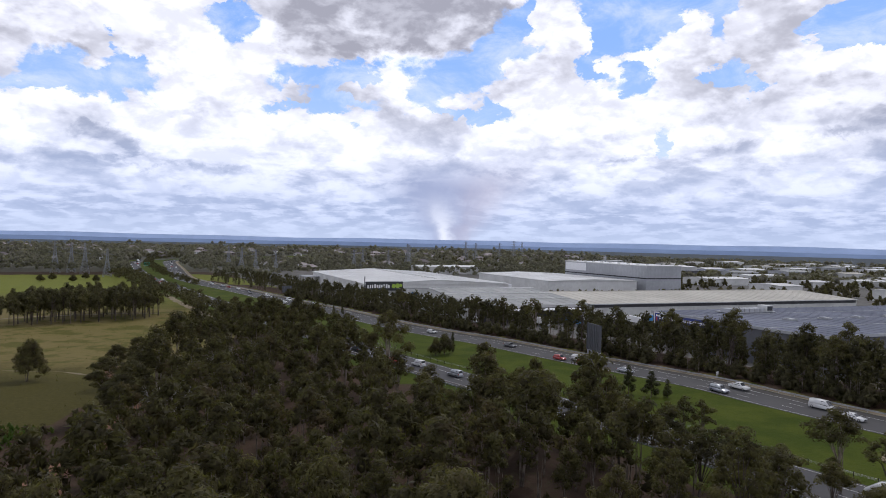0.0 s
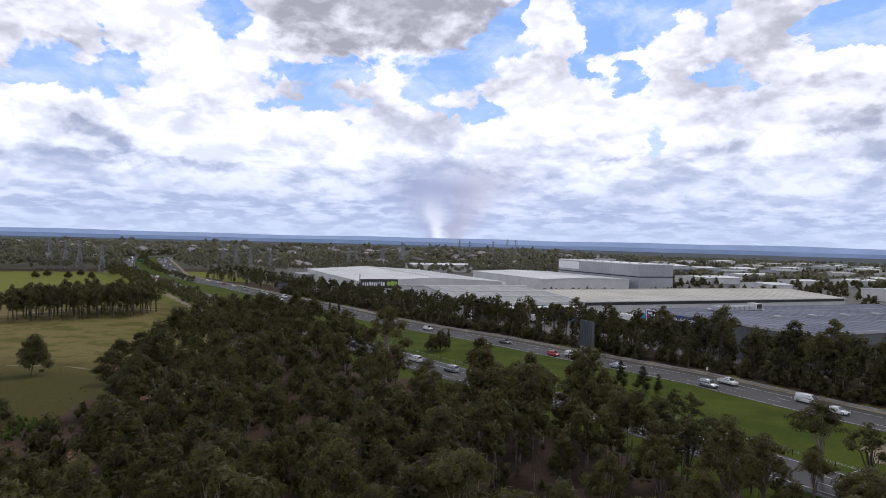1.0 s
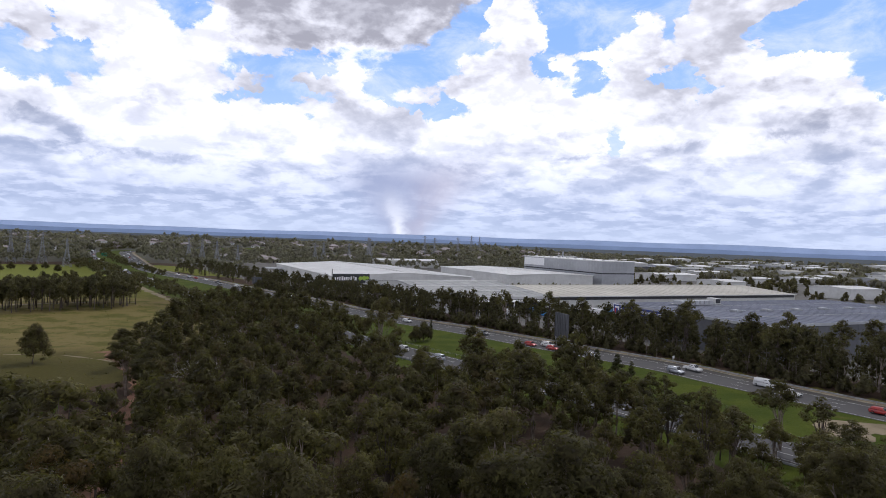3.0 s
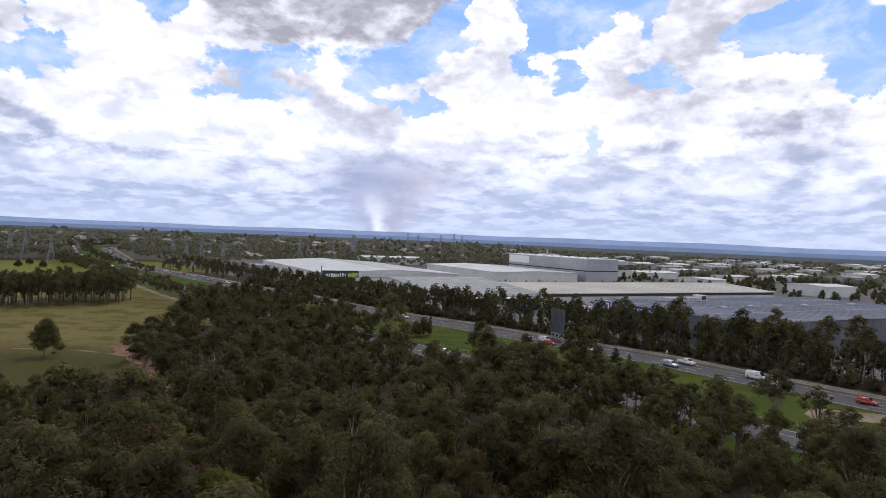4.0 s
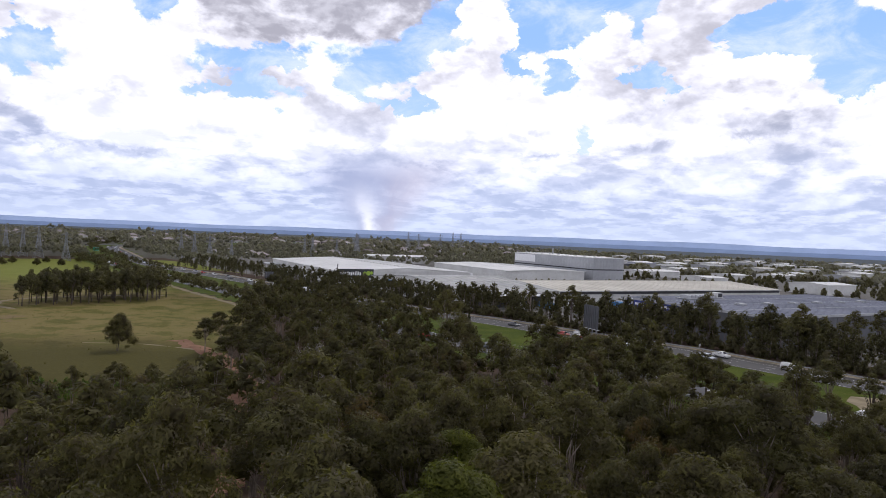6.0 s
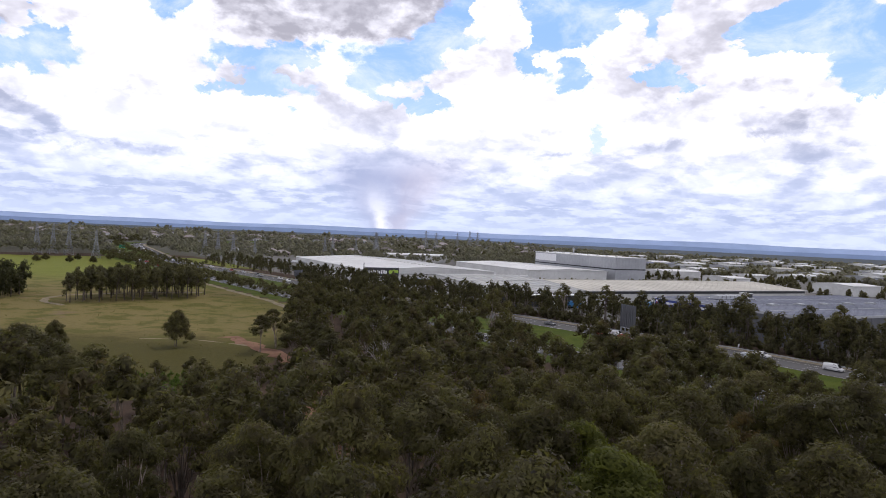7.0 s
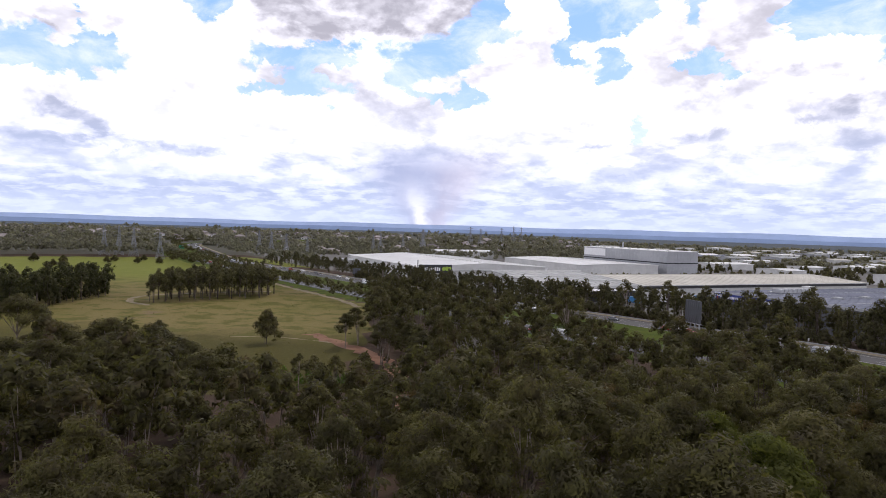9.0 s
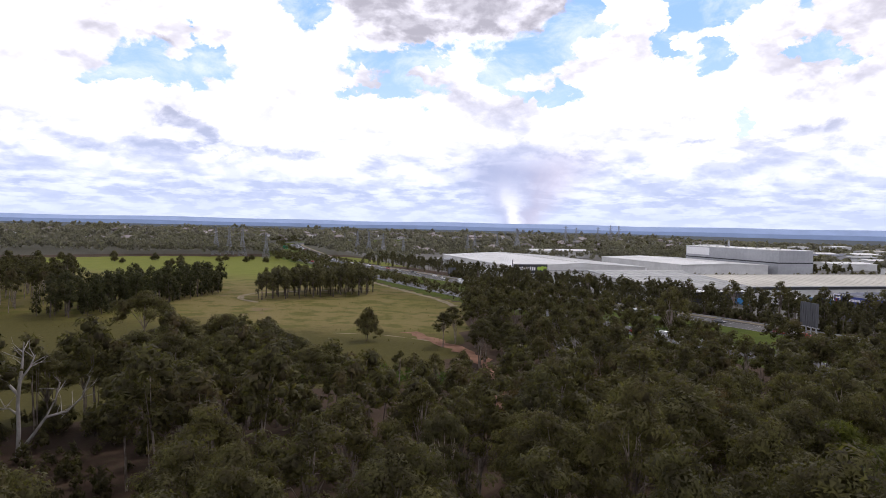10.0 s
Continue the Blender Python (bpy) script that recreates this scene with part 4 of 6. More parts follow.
def tree(name, label, form, leaf, bark, density, size, rng, group="", category="tree"):
    """A tree at the origin, of trunk with limbs and crown."""
    limbs, clumps = form
    top = thing(name, label, category, group)
    part("trunk", wood_mesh(limbs, bark), top)
    part("crown", leafy("crown", *leaves_on(rng, clumps, density, size, core=0.40), leaf), top)
    return top


def stand(x, y, h=1.0, turn=0.0, wide=None, z=None):
    k = wide or h
    return Matrix.Translation((x, y, (height(x, y) if z is None else z) - 0.1)) @ Matrix.Rotation(turn, 4, "Z") @ Matrix.Diagonal((k, k, h, 1))


def scatter(rng, poly, gap, tries=30000):
    """Uneven points inside a polygon, at least about gap metres apart."""
    p = np.array(poly)
    lo, hi = p.min(0), p.max(0)
    cell = {}
    out = []
    pts = rng.uniform(lo, hi, (tries, 2))
    keep = inside(pts, poly)
    for x, y in pts[keep]:
        i, j = int(x // gap), int(y // gap)
        if any((x - a) ** 2 + (y - b) ** 2 < gap * gap * rng.uniform(0.55, 1.3) for di in (-1, 0, 1) for dj in (-1, 0, 1) for a, b in cell.get((i + di, j + dj), ())):
            continue
        cell.setdefault((i, j), []).append((x, y))
        out.append((x, y))
    return np.array(out)


rng = np.random.default_rng(7)
GUM_LABEL = "tall eucalypt with rounded olive-green clumps and pale trunk"
WOODS = "gum trees of the woodland"
gums_hi = [tree("gum_tree", GUM_LABEL, gum_form(rng, 15, rng.uniform(2.7, 3.6), 0.48, 18 + 2 * (i % 3), 0.92, lump=(0.26, 0.42)), GUM, BARK, 0.52, 0.195, rng, WOODS) for i in range(5)]
lime_hi = tree("gum_tree", "young eucalypt with bright lime-green new leaves", gum_form(rng, 15, 3.2, 0.36, 19, 0.95, lump=(0.27, 0.42)), GUM_LIME, BARK, 0.72, 0.18, rng, WOODS)
rust_hi = tree("gum_tree", "eucalypt with thin rust-brown dying foliage", gum_form(rng, 15, 2.8, 0.40, 8), GUM_RUST, BARK_DARK, 0.5, 0.21, rng, WOODS)
gums_mid = [tree("gum_tree", GUM_LABEL, gum_form(rng, 15, rng.uniform(2.2, 3.0), 0.47, 14 + i % 3, 1.0, lump=(0.28, 0.44)), GUM, BARK if i % 4 else BARK_DARK, 0.50, 0.30, rng, WOODS) for i in range(5)]
oaks = [tree("she_oak", "dark narrow she-oak with dense fine foliage", cone_form(rng, 11, 2.6), OAK, BARK_DARK, 0.75, 0.34, rng, "she-oaks on the median", "tree") for i in range(2)]
bushes = [tree("bush", "rounded dark green bush on open grass", bush_form(rng, 5, 3.0), GUM, BARK_DARK, 0.75, 0.30, rng, "bushes", "bush") for i in range(2)]

used = set()


def plant_tree(base, x, y, h, base_h=15.0, wide=None, turn=None):
    """h: the tree's height in metres."""
    k = h / base_h
    at = stand(x, y, k, rng.uniform(0, 6.28) if turn is None else turn, wide and wide * k)
    if base.name not in used:
        used.add(base.name)
        base.matrix_basis = at
        return base
    k_ = base.scale
    return copy_thing(base, at @ Matrix.Diagonal((1 / k_[0], 1 / k_[1], 1 / k_[2], 1)))


def low_crowd(name, label, rows, forms, leaf, bark, density, size, category="woodland", core=0.48, stems=True):
    """Many trees in one mesh of leaves and one of trunks."""
    top = thing(name, label, category, kind="stuff")
    cv, cf, cn, n0 = [], [], [], 0
    lib = [leaves_on(rng, c, density, size, core=core) for _, c in forms]
    tv, tf, m0 = [], [], 0
    trunks = [wood_mesh(l[:8], bark, 4) for l, _ in forms]
    tlib = []
    for me in trunks:
        co = np.empty(len(me.vertices) * 3)
        me.vertices.foreach_get("co", co)
        tlib.append((co.reshape(-1, 3), np.array([p.vertices[:] for p in me.polygons])))
        bpy.data.meshes.remove(me)
    zs = land([(x, y) for x, y, _ in rows])
    for (x, y, k), z in zip(rows, zs):
        i = rng.integers(len(forms))
        a = rng.uniform(0, 6.28)
        wx = k * rng.uniform(0.85, 1.15)
        rot = np.array([[math.cos(a) * wx, -math.sin(a) * wx, 0], [math.sin(a) * wx, math.cos(a) * wx, 0], [0, 0, k]])
        v, f, nn = lib[i]
        cv.append(v @ rot.T + (x, y, z))
        cn.append(nn @ rot.T)
        cf.append(f + n0)
        n0 += len(v)
        v, f = tlib[i]
        tv.append(v @ rot.T + (x, y, z))
        tf.append(f + m0)
        m0 += len(v)
    part("crown", leafy("crown", np.concatenate(cv), np.concatenate(cf), np.concatenate(cn), leaf), top)
    if stems:
        part("trunk", mesh_of("trunk", np.concatenate(tv), np.concatenate(tf), bark), top)
    return top


# the woodland below the camera: the nearest trees one by one, the rest as one mass
TRAIL = spline([(-66, 196), (-57, 176), (-50, 159), (-47, 136), (-48, 114), (-44, 96), (-52, 76)], 3.0)
wood_pts = scatter(rng, [(-175, 18), (-160, 84), (-150, 90), (-118, 95), (-106, 110), (-92, 105), (-84, 103), (-76, 100), (-66, 95), (-57, 98), (-48, 98), (-43, 100), (-42, 112), (-45, 130), (-49, 145), (-52, 162), (-50, 176), (-45, 220), (-42, 262), (-30, 268), (-10, 212),
                         (-4, 186), (-1, 150), (1, 112), (13, 104), (15, 118), (20, 146), (32, 128), (38, 112), (34, 98), (34, 86), (37, 70), (40, 48), (20, 32), (0, 24)], 6.0)
wood_pts = np.array([p for p in wood_pts if noise.noise((p[0] * 0.045, p[1] * 0.045, 3.0)) > -0.27 or rng.random() < 0.35])  # thinner patches
wood_pts = wood_pts[np.min(np.hypot(wood_pts[:, None, 0] - TRAIL[None, :, 0], wood_pts[:, None, 1] - TRAIL[None, :, 1]), 1) > 2.9]
ax, ay, bx, by = -117.0, 82.0, -91.0, 34.0  # an open strip round the dead tree
tt = np.clip(((wood_pts[:, 0] - ax) * (bx - ax) + (wood_pts[:, 1] - ay) * (by - ay)) / ((bx - ax) ** 2 + (by - ay) ** 2), 0, 1)
wood_pts = wood_pts[np.hypot(wood_pts[:, 0] - ax - tt * (bx - ax), wood_pts[:, 1] - ay - tt * (by - ay)) > 6.2]
near_first = np.argsort(wood_pts[:, 1] + 0.12 * np.abs(wood_pts[:, 0] + 50) - 0.22 * wood_pts[:, 0])
crowd = []
single = 0
for j in near_first:
    x, y = wood_pts[j]
    tall_ = 15.8 - 2.6 * float(ramp(np.array(y), 50, 95)) - 2.0 * float(ramp(np.array(x), -5, 25)) * float(1 - ramp(np.array(y), 75, 100)) + 2.5 * float(1 - ramp(np.array(x), -105, -78)) + rng.normal(0, 1.9)
    if single < 150:
        roll_ = rng.random()
        if single < 80:
            base = rust_hi if roll_ < 0.025 else gums_hi[rng.integers(5)]
        else:
            base = rust_hi if roll_ < 0.02 else gums_mid[rng.integers(5)]
        plant_tree(base, x, y, tall_, wide=rng.uniform(0.85, 1.25))
        single += 1
    else:
        crowd.append((x, y, tall_ / 15))
plant_tree(lime_hi, -35, 31, 17.5, wide=1.2)
plant_tree(lime_hi, -30.5, 44, 15.5, wide=1.0)
forms_mid = [gum_form(rng, 15, rng.uniform(2.5, 3.3), 0.45, 13, 1.05, 1.0, (0.30, 0.46)) for i in range(6)]
low_crowd("woodland", "dense eucalypt woodland between field and motorway", crowd, forms_mid, GUM, BARK, 0.42, 0.52)
# undergrowth and saplings between the trunks and along the road edge
forms_scrub = [bush_form(rng, 3.2, 1.7, 6) for i in range(3)]
scrub = [(x, y, rng.uniform(0.35, 1.0)) for x, y in scatter(rng, [(-160, 20), (-150, 96), (-60, 112), (-52, 160), (-40, 200), (-6, 190), (22, 150), (40, 112), (58, 80), (66, 50), (60, 16)], 6.2)]
scrub += [(x, y, rng.uniform(0.4, 1.0)) for x, y in scatter(rng, [(-130, 78), (-116, 86), (-104, 70), (-92, 44), (-82, 30), (-92, 24), (-106, 44)], 2.7, 4000)]
low_crowd("undergrowth", "low scrub and saplings between the trunks", scrub, forms_scrub, GUM, BARK_DARK, 0.36, 0.6, "scrub", 0.5, False)

# tree belt behind the motorway barrier
side_b = sideways(BARRIER)
belt = []
for p, n in zip(BARRIER, side_b):
    if p[1] > 560:
        break
    for q in range(8 if p[1] < 215 else 6 if p[1] < 420 else 4):
        o = rng.uniform(6, 44)
        xy = p - n * o + rng.normal(0, 1.2, 2)
        belt.append((*xy, rng.choice((0.60, 0.74, 0.86, 1.0)) * rng.uniform(0.88, 1.16) * (0.75 if o < 11 else 1.0) * float(np.interp(p[1], (150, 205, 240, 300, 380), (0.92, 0.96, 0.88, 0.84, 0.80)))))
forms_belt = [gum_form(rng, 14, rng.uniform(2.4, 3.1), 0.36, 10, 1.15, 1.0) for i in range(5)] + [cone_form(rng, 12, 2.5) for i in range(2)]
low_crowd("tree_belt", "tall dark belt of eucalypts and she-oaks behind the motorway barrier", belt, forms_belt, GUM_DARK, BARK, 0.36, 0.85, "tree belt")

# the copse in the open field, and the stands further along
copse = scatter(rng, [(-133, 282), (-128, 272), (-108, 284), (-86, 296), (-82, 312), (-92, 330), (-118, 320)], 4.0, 4000)
forms_copse = [gum_form(rng, 14, rng.uniform(2.3, 3.0), 0.26, 9, 1.3, 1.1) for i in range(4)]
copse_set = [tree("gum_tree", "slender dark eucalypt of a close copse on pasture", fm, GUM_DARK, BARK_DARK, 0.62, 0.42, rng, "trees of the field copse") for fm in forms_copse]
for x, y in copse:
    plant_tree(copse_set[rng.integers(4)], x, y, rng.uniform(11.5, 14.5), 14.0)
forms_oak = [cone_form(rng, 12, 2.7) for i in range(3)] + [gum_form(rng, 14, 3.0, 0.3, 8, 1.3) for i in range(2)]
grove = [(x, y, rng.uniform(0.8, 1.1)) for x, y in scatter(rng, [(-192, 214), (-176, 210), (-164, 250), (-152, 296), (-158, 322), (-176, 306), (-190, 250)], 3.9, 6000)]
low_crowd("grove", "dark close-grown grove on the open field", grove, forms_oak, OAK, BARK_DARK, 0.5, 0.62, "grove")
west = [(x, y, rng.uniform(0.8, 1.1)) for x, y in scatter(rng, [(-300, 170), (-202, 208), (-200, 250), (-230, 330), (-300, 350), (-400, 260)], 6.5, 5000)]
low_crowd("woodland", "open eucalypt woodland at the edge of the field", west, forms_mid, GUM, BARK, 0.5, 0.6)
field_tree = tree("gum_tree", "lone broad eucalypt standing on the pasture", gum_form(np.random.default_rng(21), 9.8, 3.3, 0.14, 22, 1.1, 1.0, (0.30, 0.42)), GUM, BARK_DARK, 0.72, 0.26, rng)
field_tree.matrix_basis = stand(-78.5, 178.5)
spread_tree = tree("gum_tree", "tall umbrella-shaped eucalypt with bare pale limbs", gum_form(rng, 17, 6.5, 0.55, 14, 0.7, 0.8), GUM, BARK, 0.7, 0.26, rng)
spread_tree.matrix_basis = stand(-131, 152)
copy_thing(spread_tree, stand(-96, 98, 0.9, 2.0))
copy_thing(field_tree, stand(-104.6, 172, 0.8, 2.2))
copy_thing(field_tree, stand(-143.4, 153, 0.92, 4.0))
big_tree = tree("gum_tree", "big old eucalypt with a wide uneven crown", gum_form(rng, 20, 5.2, 0.40, 20, 1.0, 0.62), GUM, BARK, 0.6, 0.27, rng)
big_tree.matrix_basis = stand(3, 158, 1.0, 1.0)
for x, y, h in ((-112, 101, 16), (-104, 96, 16), (-120, 98, 13), (-84, 98, 14), (-109, 112, 16.5), (-101, 119, 16), (-95, 112, 15.5), (-98, 105, 15), (-90, 106, 14), (-105, 122, 15), (-131, 92, 13), (-125, 97, 12), (-114, 95, 13), (-136, 98, 13), (-128, 104, 12), (-141, 91, 14), (-134, 85, 14), (-147, 96, 13), (-53, 176, 11), (-57, 170, 10), (-50, 143, 12.5), (-48, 150, 12), (-43.5, 128, 12), (-44, 137, 12.5)):
    plant_tree(gums_hi[rng.integers(5)], x, y, h, wide=1.35)
for off_, y_, h in ((9, 300, 12), (16, 262, 13.5), (12, 236, 15), (22, 226, 16), (14, 205, 15.5), (18, 190, 16.5), (26, 181, 18), (11, 172, 14.5), (20, 160, 16), (31, 158, 17.5), (13, 147, 14.5), (24, 139, 17), (34, 133, 18), (15, 124, 15), (26, 118, 17)):
    k_ = int(np.argmin(np.abs(BARRIER[:, 1] - y_)))
    plant_tree(gums_mid[rng.integers(5)], *(BARRIER[k_] - side_b[k_] * off_), h, wide=1.15)
belt_scrub = []
for p, n in zip(BARRIER, side_b):
    if p[1] < 420:
        belt_scrub += [(*(p - n * rng.uniform(4.5, 11)), rng.uniform(0.7, 1.7)) for q in range(3)]
low_crowd("undergrowth", "dark shrubs at the foot of the tree belt", belt_scrub, forms_scrub, GUM_DARK, BARK_DARK, 0.45, 0.6, "scrub", 0.7, False)
for x, y, h in ((44, 113, 9.5), (48, 113.5, 10), (52.5, 115, 9), (62, 95, 12.5), (38, 99, 12), (60, 84, 12), (57, 76, 11), (63, 66, 13), (52, 85, 8), (66, 58, 13), (48, 92, 7), (55, 64, 11), (49, 74, 10), (42, 93, 11), (45, 85, 11), (40, 79, 12.5), (44, 70, 12), (52, 71, 11), (47, 63, 12), (41, 64, 13), (57, 91, 7), (36, 89, 12.5), (60, 71, 12), (43, 101, 9), (52, 98, 6), (18, 124, 13), (22, 119, 14), (26, 117, 14), (30, 113, 13.5), (24, 128, 12.5), (20, 132, 12), (34, 107, 13), (28, 123, 12.5), (15, 116, 13.5), (35, 117, 11), (32, 100, 13), (51, 58, 12), (58, 52, 13)):
    plant_tree(gums_mid[rng.integers(5)], x, y, h, wide=1.3)

# where the suburban houses stand
rngh = random.Random(8)
HOMES = []
while len(HOMES) < 150:
    r_, a_ = rngh.uniform(850, 1900), radians(rngh.uniform(-44, 24))
    x, y = r_ * math.sin(a_), r_ * math.cos(a_)
    if float(offset_from(INNER, np.array([(x, y)]))[0]) < -35 or float(offset_from(INNER, np.array([(x, y)]))[0]) > 75 or y > 1040:
        HOMES.append((x, y, rngh.uniform(0.9, 1.5), rngh.uniform(-1, 1), rngh.random() < 0.45))


def clear_of_homes(rows):
    """Drops the trees that would stand in a house or in its front garden."""
    p = np.array([r[:2] for r in rows])
    keep = np.ones(len(p), bool)
    for x, y, *_ in HOMES:
        d = p - (x, y)
        keep &= ~((np.abs(d[:, 0] - d[:, 1] * x / y) < 13) & (d[:, 1] < 9) & (d[:, 1] > -55))
    return [r for r, k in zip(rows, keep) if k]


# far woods to the ridge
forms_far = [(l, c[:5]) for l, c in (gum_form(rng, 12, 3.8, 0.1, 5, 1.1) for i in range(5))]
forms_dot = [([((0, 0, 0), (0, 0, 5), 0.3, 0.2)] * 6, [((0, 0, 5), (4.5, 4.5, 5)), ((3.5, 1, 4), (3.5, 3.5, 4)), ((-2.5, -3, 4), (3.6, 3.6, 4))])]
mids = []
for x, y in rng.uniform((-620, 570), (420, 1050), (2300, 2)):
    if y < 600 + 0.05 * x and x < -140 or y < 700 and x > -60 or 0 < x < 330 and y < 690:
        continue
    mids.append((x, y, rng.uniform(0.7, 1.15)))
mids += [(x, y, rng.uniform(0.7, 1.15)) for x, y in rng.uniform((-470, 600), (-130, 730), (420, 2)) if y > 605 + 0.05 * x]
mids = np.array(mids)
o1, o2 = offset_from(BARRIER, mids[:, :2]), offset_from(INNER, mids[:, :2])
keep = ~((o1 < 4) & (o2 > -16))
low_crowd("far_woods", "grey-green woods beyond the field, haze painted into the leaves", clear_of_homes([tuple(r) for r in mids[keep]]), forms_far, HAZY_LEAF, BARK_DARK, 0.36, 1.9, "woods", 0.75, False)
dots = []
n_dot = 0
while n_dot < 4000:
    r_, a_ = 900 + 1250 * rng.random() ** 1.2, rng.uniform(radians(-46), radians(58))
    x, y = r_ * math.sin(a_), r_ * math.cos(a_)
    if a_ > radians(22) and rng.random() < 0.35 and r_ < 1500:
        continue
    dots.append((x, y, rng.uniform(0.6, 1.1)))
    n_dot += 1
o1, o2 = offset_from(BARRIER, np.array(dots)[:, :2]), offset_from(INNER, np.array(dots)[:, :2])
dots = [d for d, a, b in zip(dots, o1, o2) if not (a < 4 and b > -16)]
low_crowd("far_woods", "distant wooded suburbs up to the ridge", clear_of_homes(dots), forms_dot, HAZY_LEAF, BARK_DARK, 0.16, 4.2, "woods", 0.85, False)
# tall trees that stand over the ridge, in loose clumps
crest_rows = []
for i in range(62):
    r_, a_ = rng.uniform(1350, 2150), rng.uniform(radians(-46), radians(50))
    for j in range(rng.integers(1, 8)):
        q, b = r_ + rng.normal(0, 14), a_ + rng.normal(0, 16) / r_
        crest_rows.append((q * math.sin(b), q * math.cos(b), rng.uniform(1.0, 1.7) if b < radians(22) else rng.uniform(0.8, 1.2)))
low_crowd("far_woods", "tall dark trees standing over the wooded ridge", crest_rows, forms_far, HAZY_LEAF, BARK_DARK, 0.30, 2.2, "woods", 0.75)
forms_street = [bush_form(rng, 9, 3.6, 6) for i in range(4)]
amid = [(x, y, rng.uniform(0.5, 1.05)) for x, y in rng.uniform((180, 400), (1150, 1250), (2300, 2))
        if not (x < 310 and y < 700) and (x > 345 or y > 560 or y < 440)]
low_crowd("estate_trees", "scattered street trees between factory sheds", amid, forms_street, GUM_DARK, BARK_DARK, 0.15, 2.3, "trees", 0.75, False)
hedge = [(*(Vector((150, 478, 0)) + U * t + V * rng.uniform(-6, 6)).to_2d(), rng.uniform(0.45, 0.85)) for t in np.arange(0, 230, 2.6)]
low_crowd("estate_trees", "row of young eucalypts before the white halls", hedge, forms_street, GUM, BARK, 0.40, 1.0, "trees", 0.7, False)

# blue hills on the horizon, the distance haze painted into their colours
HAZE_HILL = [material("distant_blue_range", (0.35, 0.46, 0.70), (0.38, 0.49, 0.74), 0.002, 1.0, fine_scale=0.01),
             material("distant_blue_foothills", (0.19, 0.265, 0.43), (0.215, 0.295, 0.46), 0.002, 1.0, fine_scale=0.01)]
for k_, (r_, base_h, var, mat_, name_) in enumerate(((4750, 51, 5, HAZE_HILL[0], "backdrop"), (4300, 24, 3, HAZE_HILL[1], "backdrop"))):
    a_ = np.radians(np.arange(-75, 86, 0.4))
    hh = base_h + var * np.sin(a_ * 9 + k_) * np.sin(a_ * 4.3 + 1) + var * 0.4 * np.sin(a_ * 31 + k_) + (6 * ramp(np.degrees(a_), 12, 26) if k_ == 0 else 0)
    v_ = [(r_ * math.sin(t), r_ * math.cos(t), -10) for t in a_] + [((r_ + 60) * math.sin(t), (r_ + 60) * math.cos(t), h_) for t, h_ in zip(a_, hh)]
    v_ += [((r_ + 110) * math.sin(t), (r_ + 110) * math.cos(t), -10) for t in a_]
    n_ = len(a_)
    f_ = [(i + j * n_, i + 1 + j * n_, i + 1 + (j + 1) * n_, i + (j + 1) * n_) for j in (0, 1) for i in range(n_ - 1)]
    tagged(new(name_, mesh_of(name_, v_, f_, mat_, True)), "long mountain range on the horizon, painted blue with haze" if k_ == 0 else "wooded foothills on the horizon, painted darker blue with haze", "hills", kind="structure")


# ---- along the motorway ----
def frame_at(line, run_at, off):
    """The pose at so many metres along a line, off metres to its right: x points along the line."""
    run = np.concatenate([[0], np.cumsum(np.linalg.norm(np.diff(line, axis=0), axis=1))])
    side = sideways(line)
    p = np.array([np.interp(run_at, run, line[:, i]) for i in (0, 1)])
    n = np.array([np.interp(run_at, run, side[:, i]) for i in (0, 1)])
    xy = p - n * off
    return Matrix.Translation((*xy, height(*xy))) @ Matrix.Rotation(math.atan2(-n[0], n[1]), 4, "Z")


def guard_rail(line, off, label, until, spacing=4.0, start=0.0):
    """A W-profile steel rail on posts."""
    top = thing("guard_rail", label, "guard rail")
    side = sideways(line)
    pts = line - side * off
    z = land(pts)
    keep = pts[:, 1] < until
    pts, z, side = pts[keep], z[keep], side[keep]
    prof = [(0, 0.42), (0.05, 0.47), (0.05, 0.54), (0.0, 0.60), (0.05, 0.66), (0.05, 0.73), (0.0, 0.78), (-0.04, 0.78), (-0.04, 0.42)]
    k = len(prof)
    v = [(*(p + s_ * o), zz + h) for p, s_, zz in zip(pts, side, z) for o, h in prof]
    f = [(i * k + j, (i + 1) * k + j, (i + 1) * k + (j + 1) % k, i * k + (j + 1) % k) for i in range(len(pts) - 1) for j in range(k)]
    part("rail", mesh_of("rail", v, f, GALV), top)
    post_mesh = Solid().box(-0.06, 0.06, -0.1, 0.02, -0.3, 0.8).mesh("post", GALV)
    run = start
    total = float(np.sum(np.linalg.norm(np.diff(pts, axis=0), axis=1)))
    n = 0
    while run < total and n < 110:
        part("post", post_mesh, top, at=frame_at(line, run, off))
        run += spacing
        n += 1
    return top


guard_rail(BARRIER, 0.0, "galvanised guard rail along the outer motorway shoulder", 560)
guard_rail(INNER, -14.2, "galvanised guard rail beside the woodland edge", 420)
# a low concrete kerb under the outer rail
ribbon("kerb", BARRIER, -0.55, -0.2, 0.16, CONCRETE, "pale concrete kerb under the guard rail", "kerb")

wire = thing("wire_rope_barrier", "dark-posted wire rope barrier on the mown median", "barrier")
post_mesh = Solid().box(-0.05, 0.05, -0.04, 0.04, -0.2, 0.95).box(-0.06, 0.06, -0.05, 0.05, 0.95, 1.0).mesh("post", POST)
for i in range(75):
    part("post", post_mesh, wire, at=frame_at(INNER, 6 + i * 3.4, 2.2))
side_i = sideways(INNER)
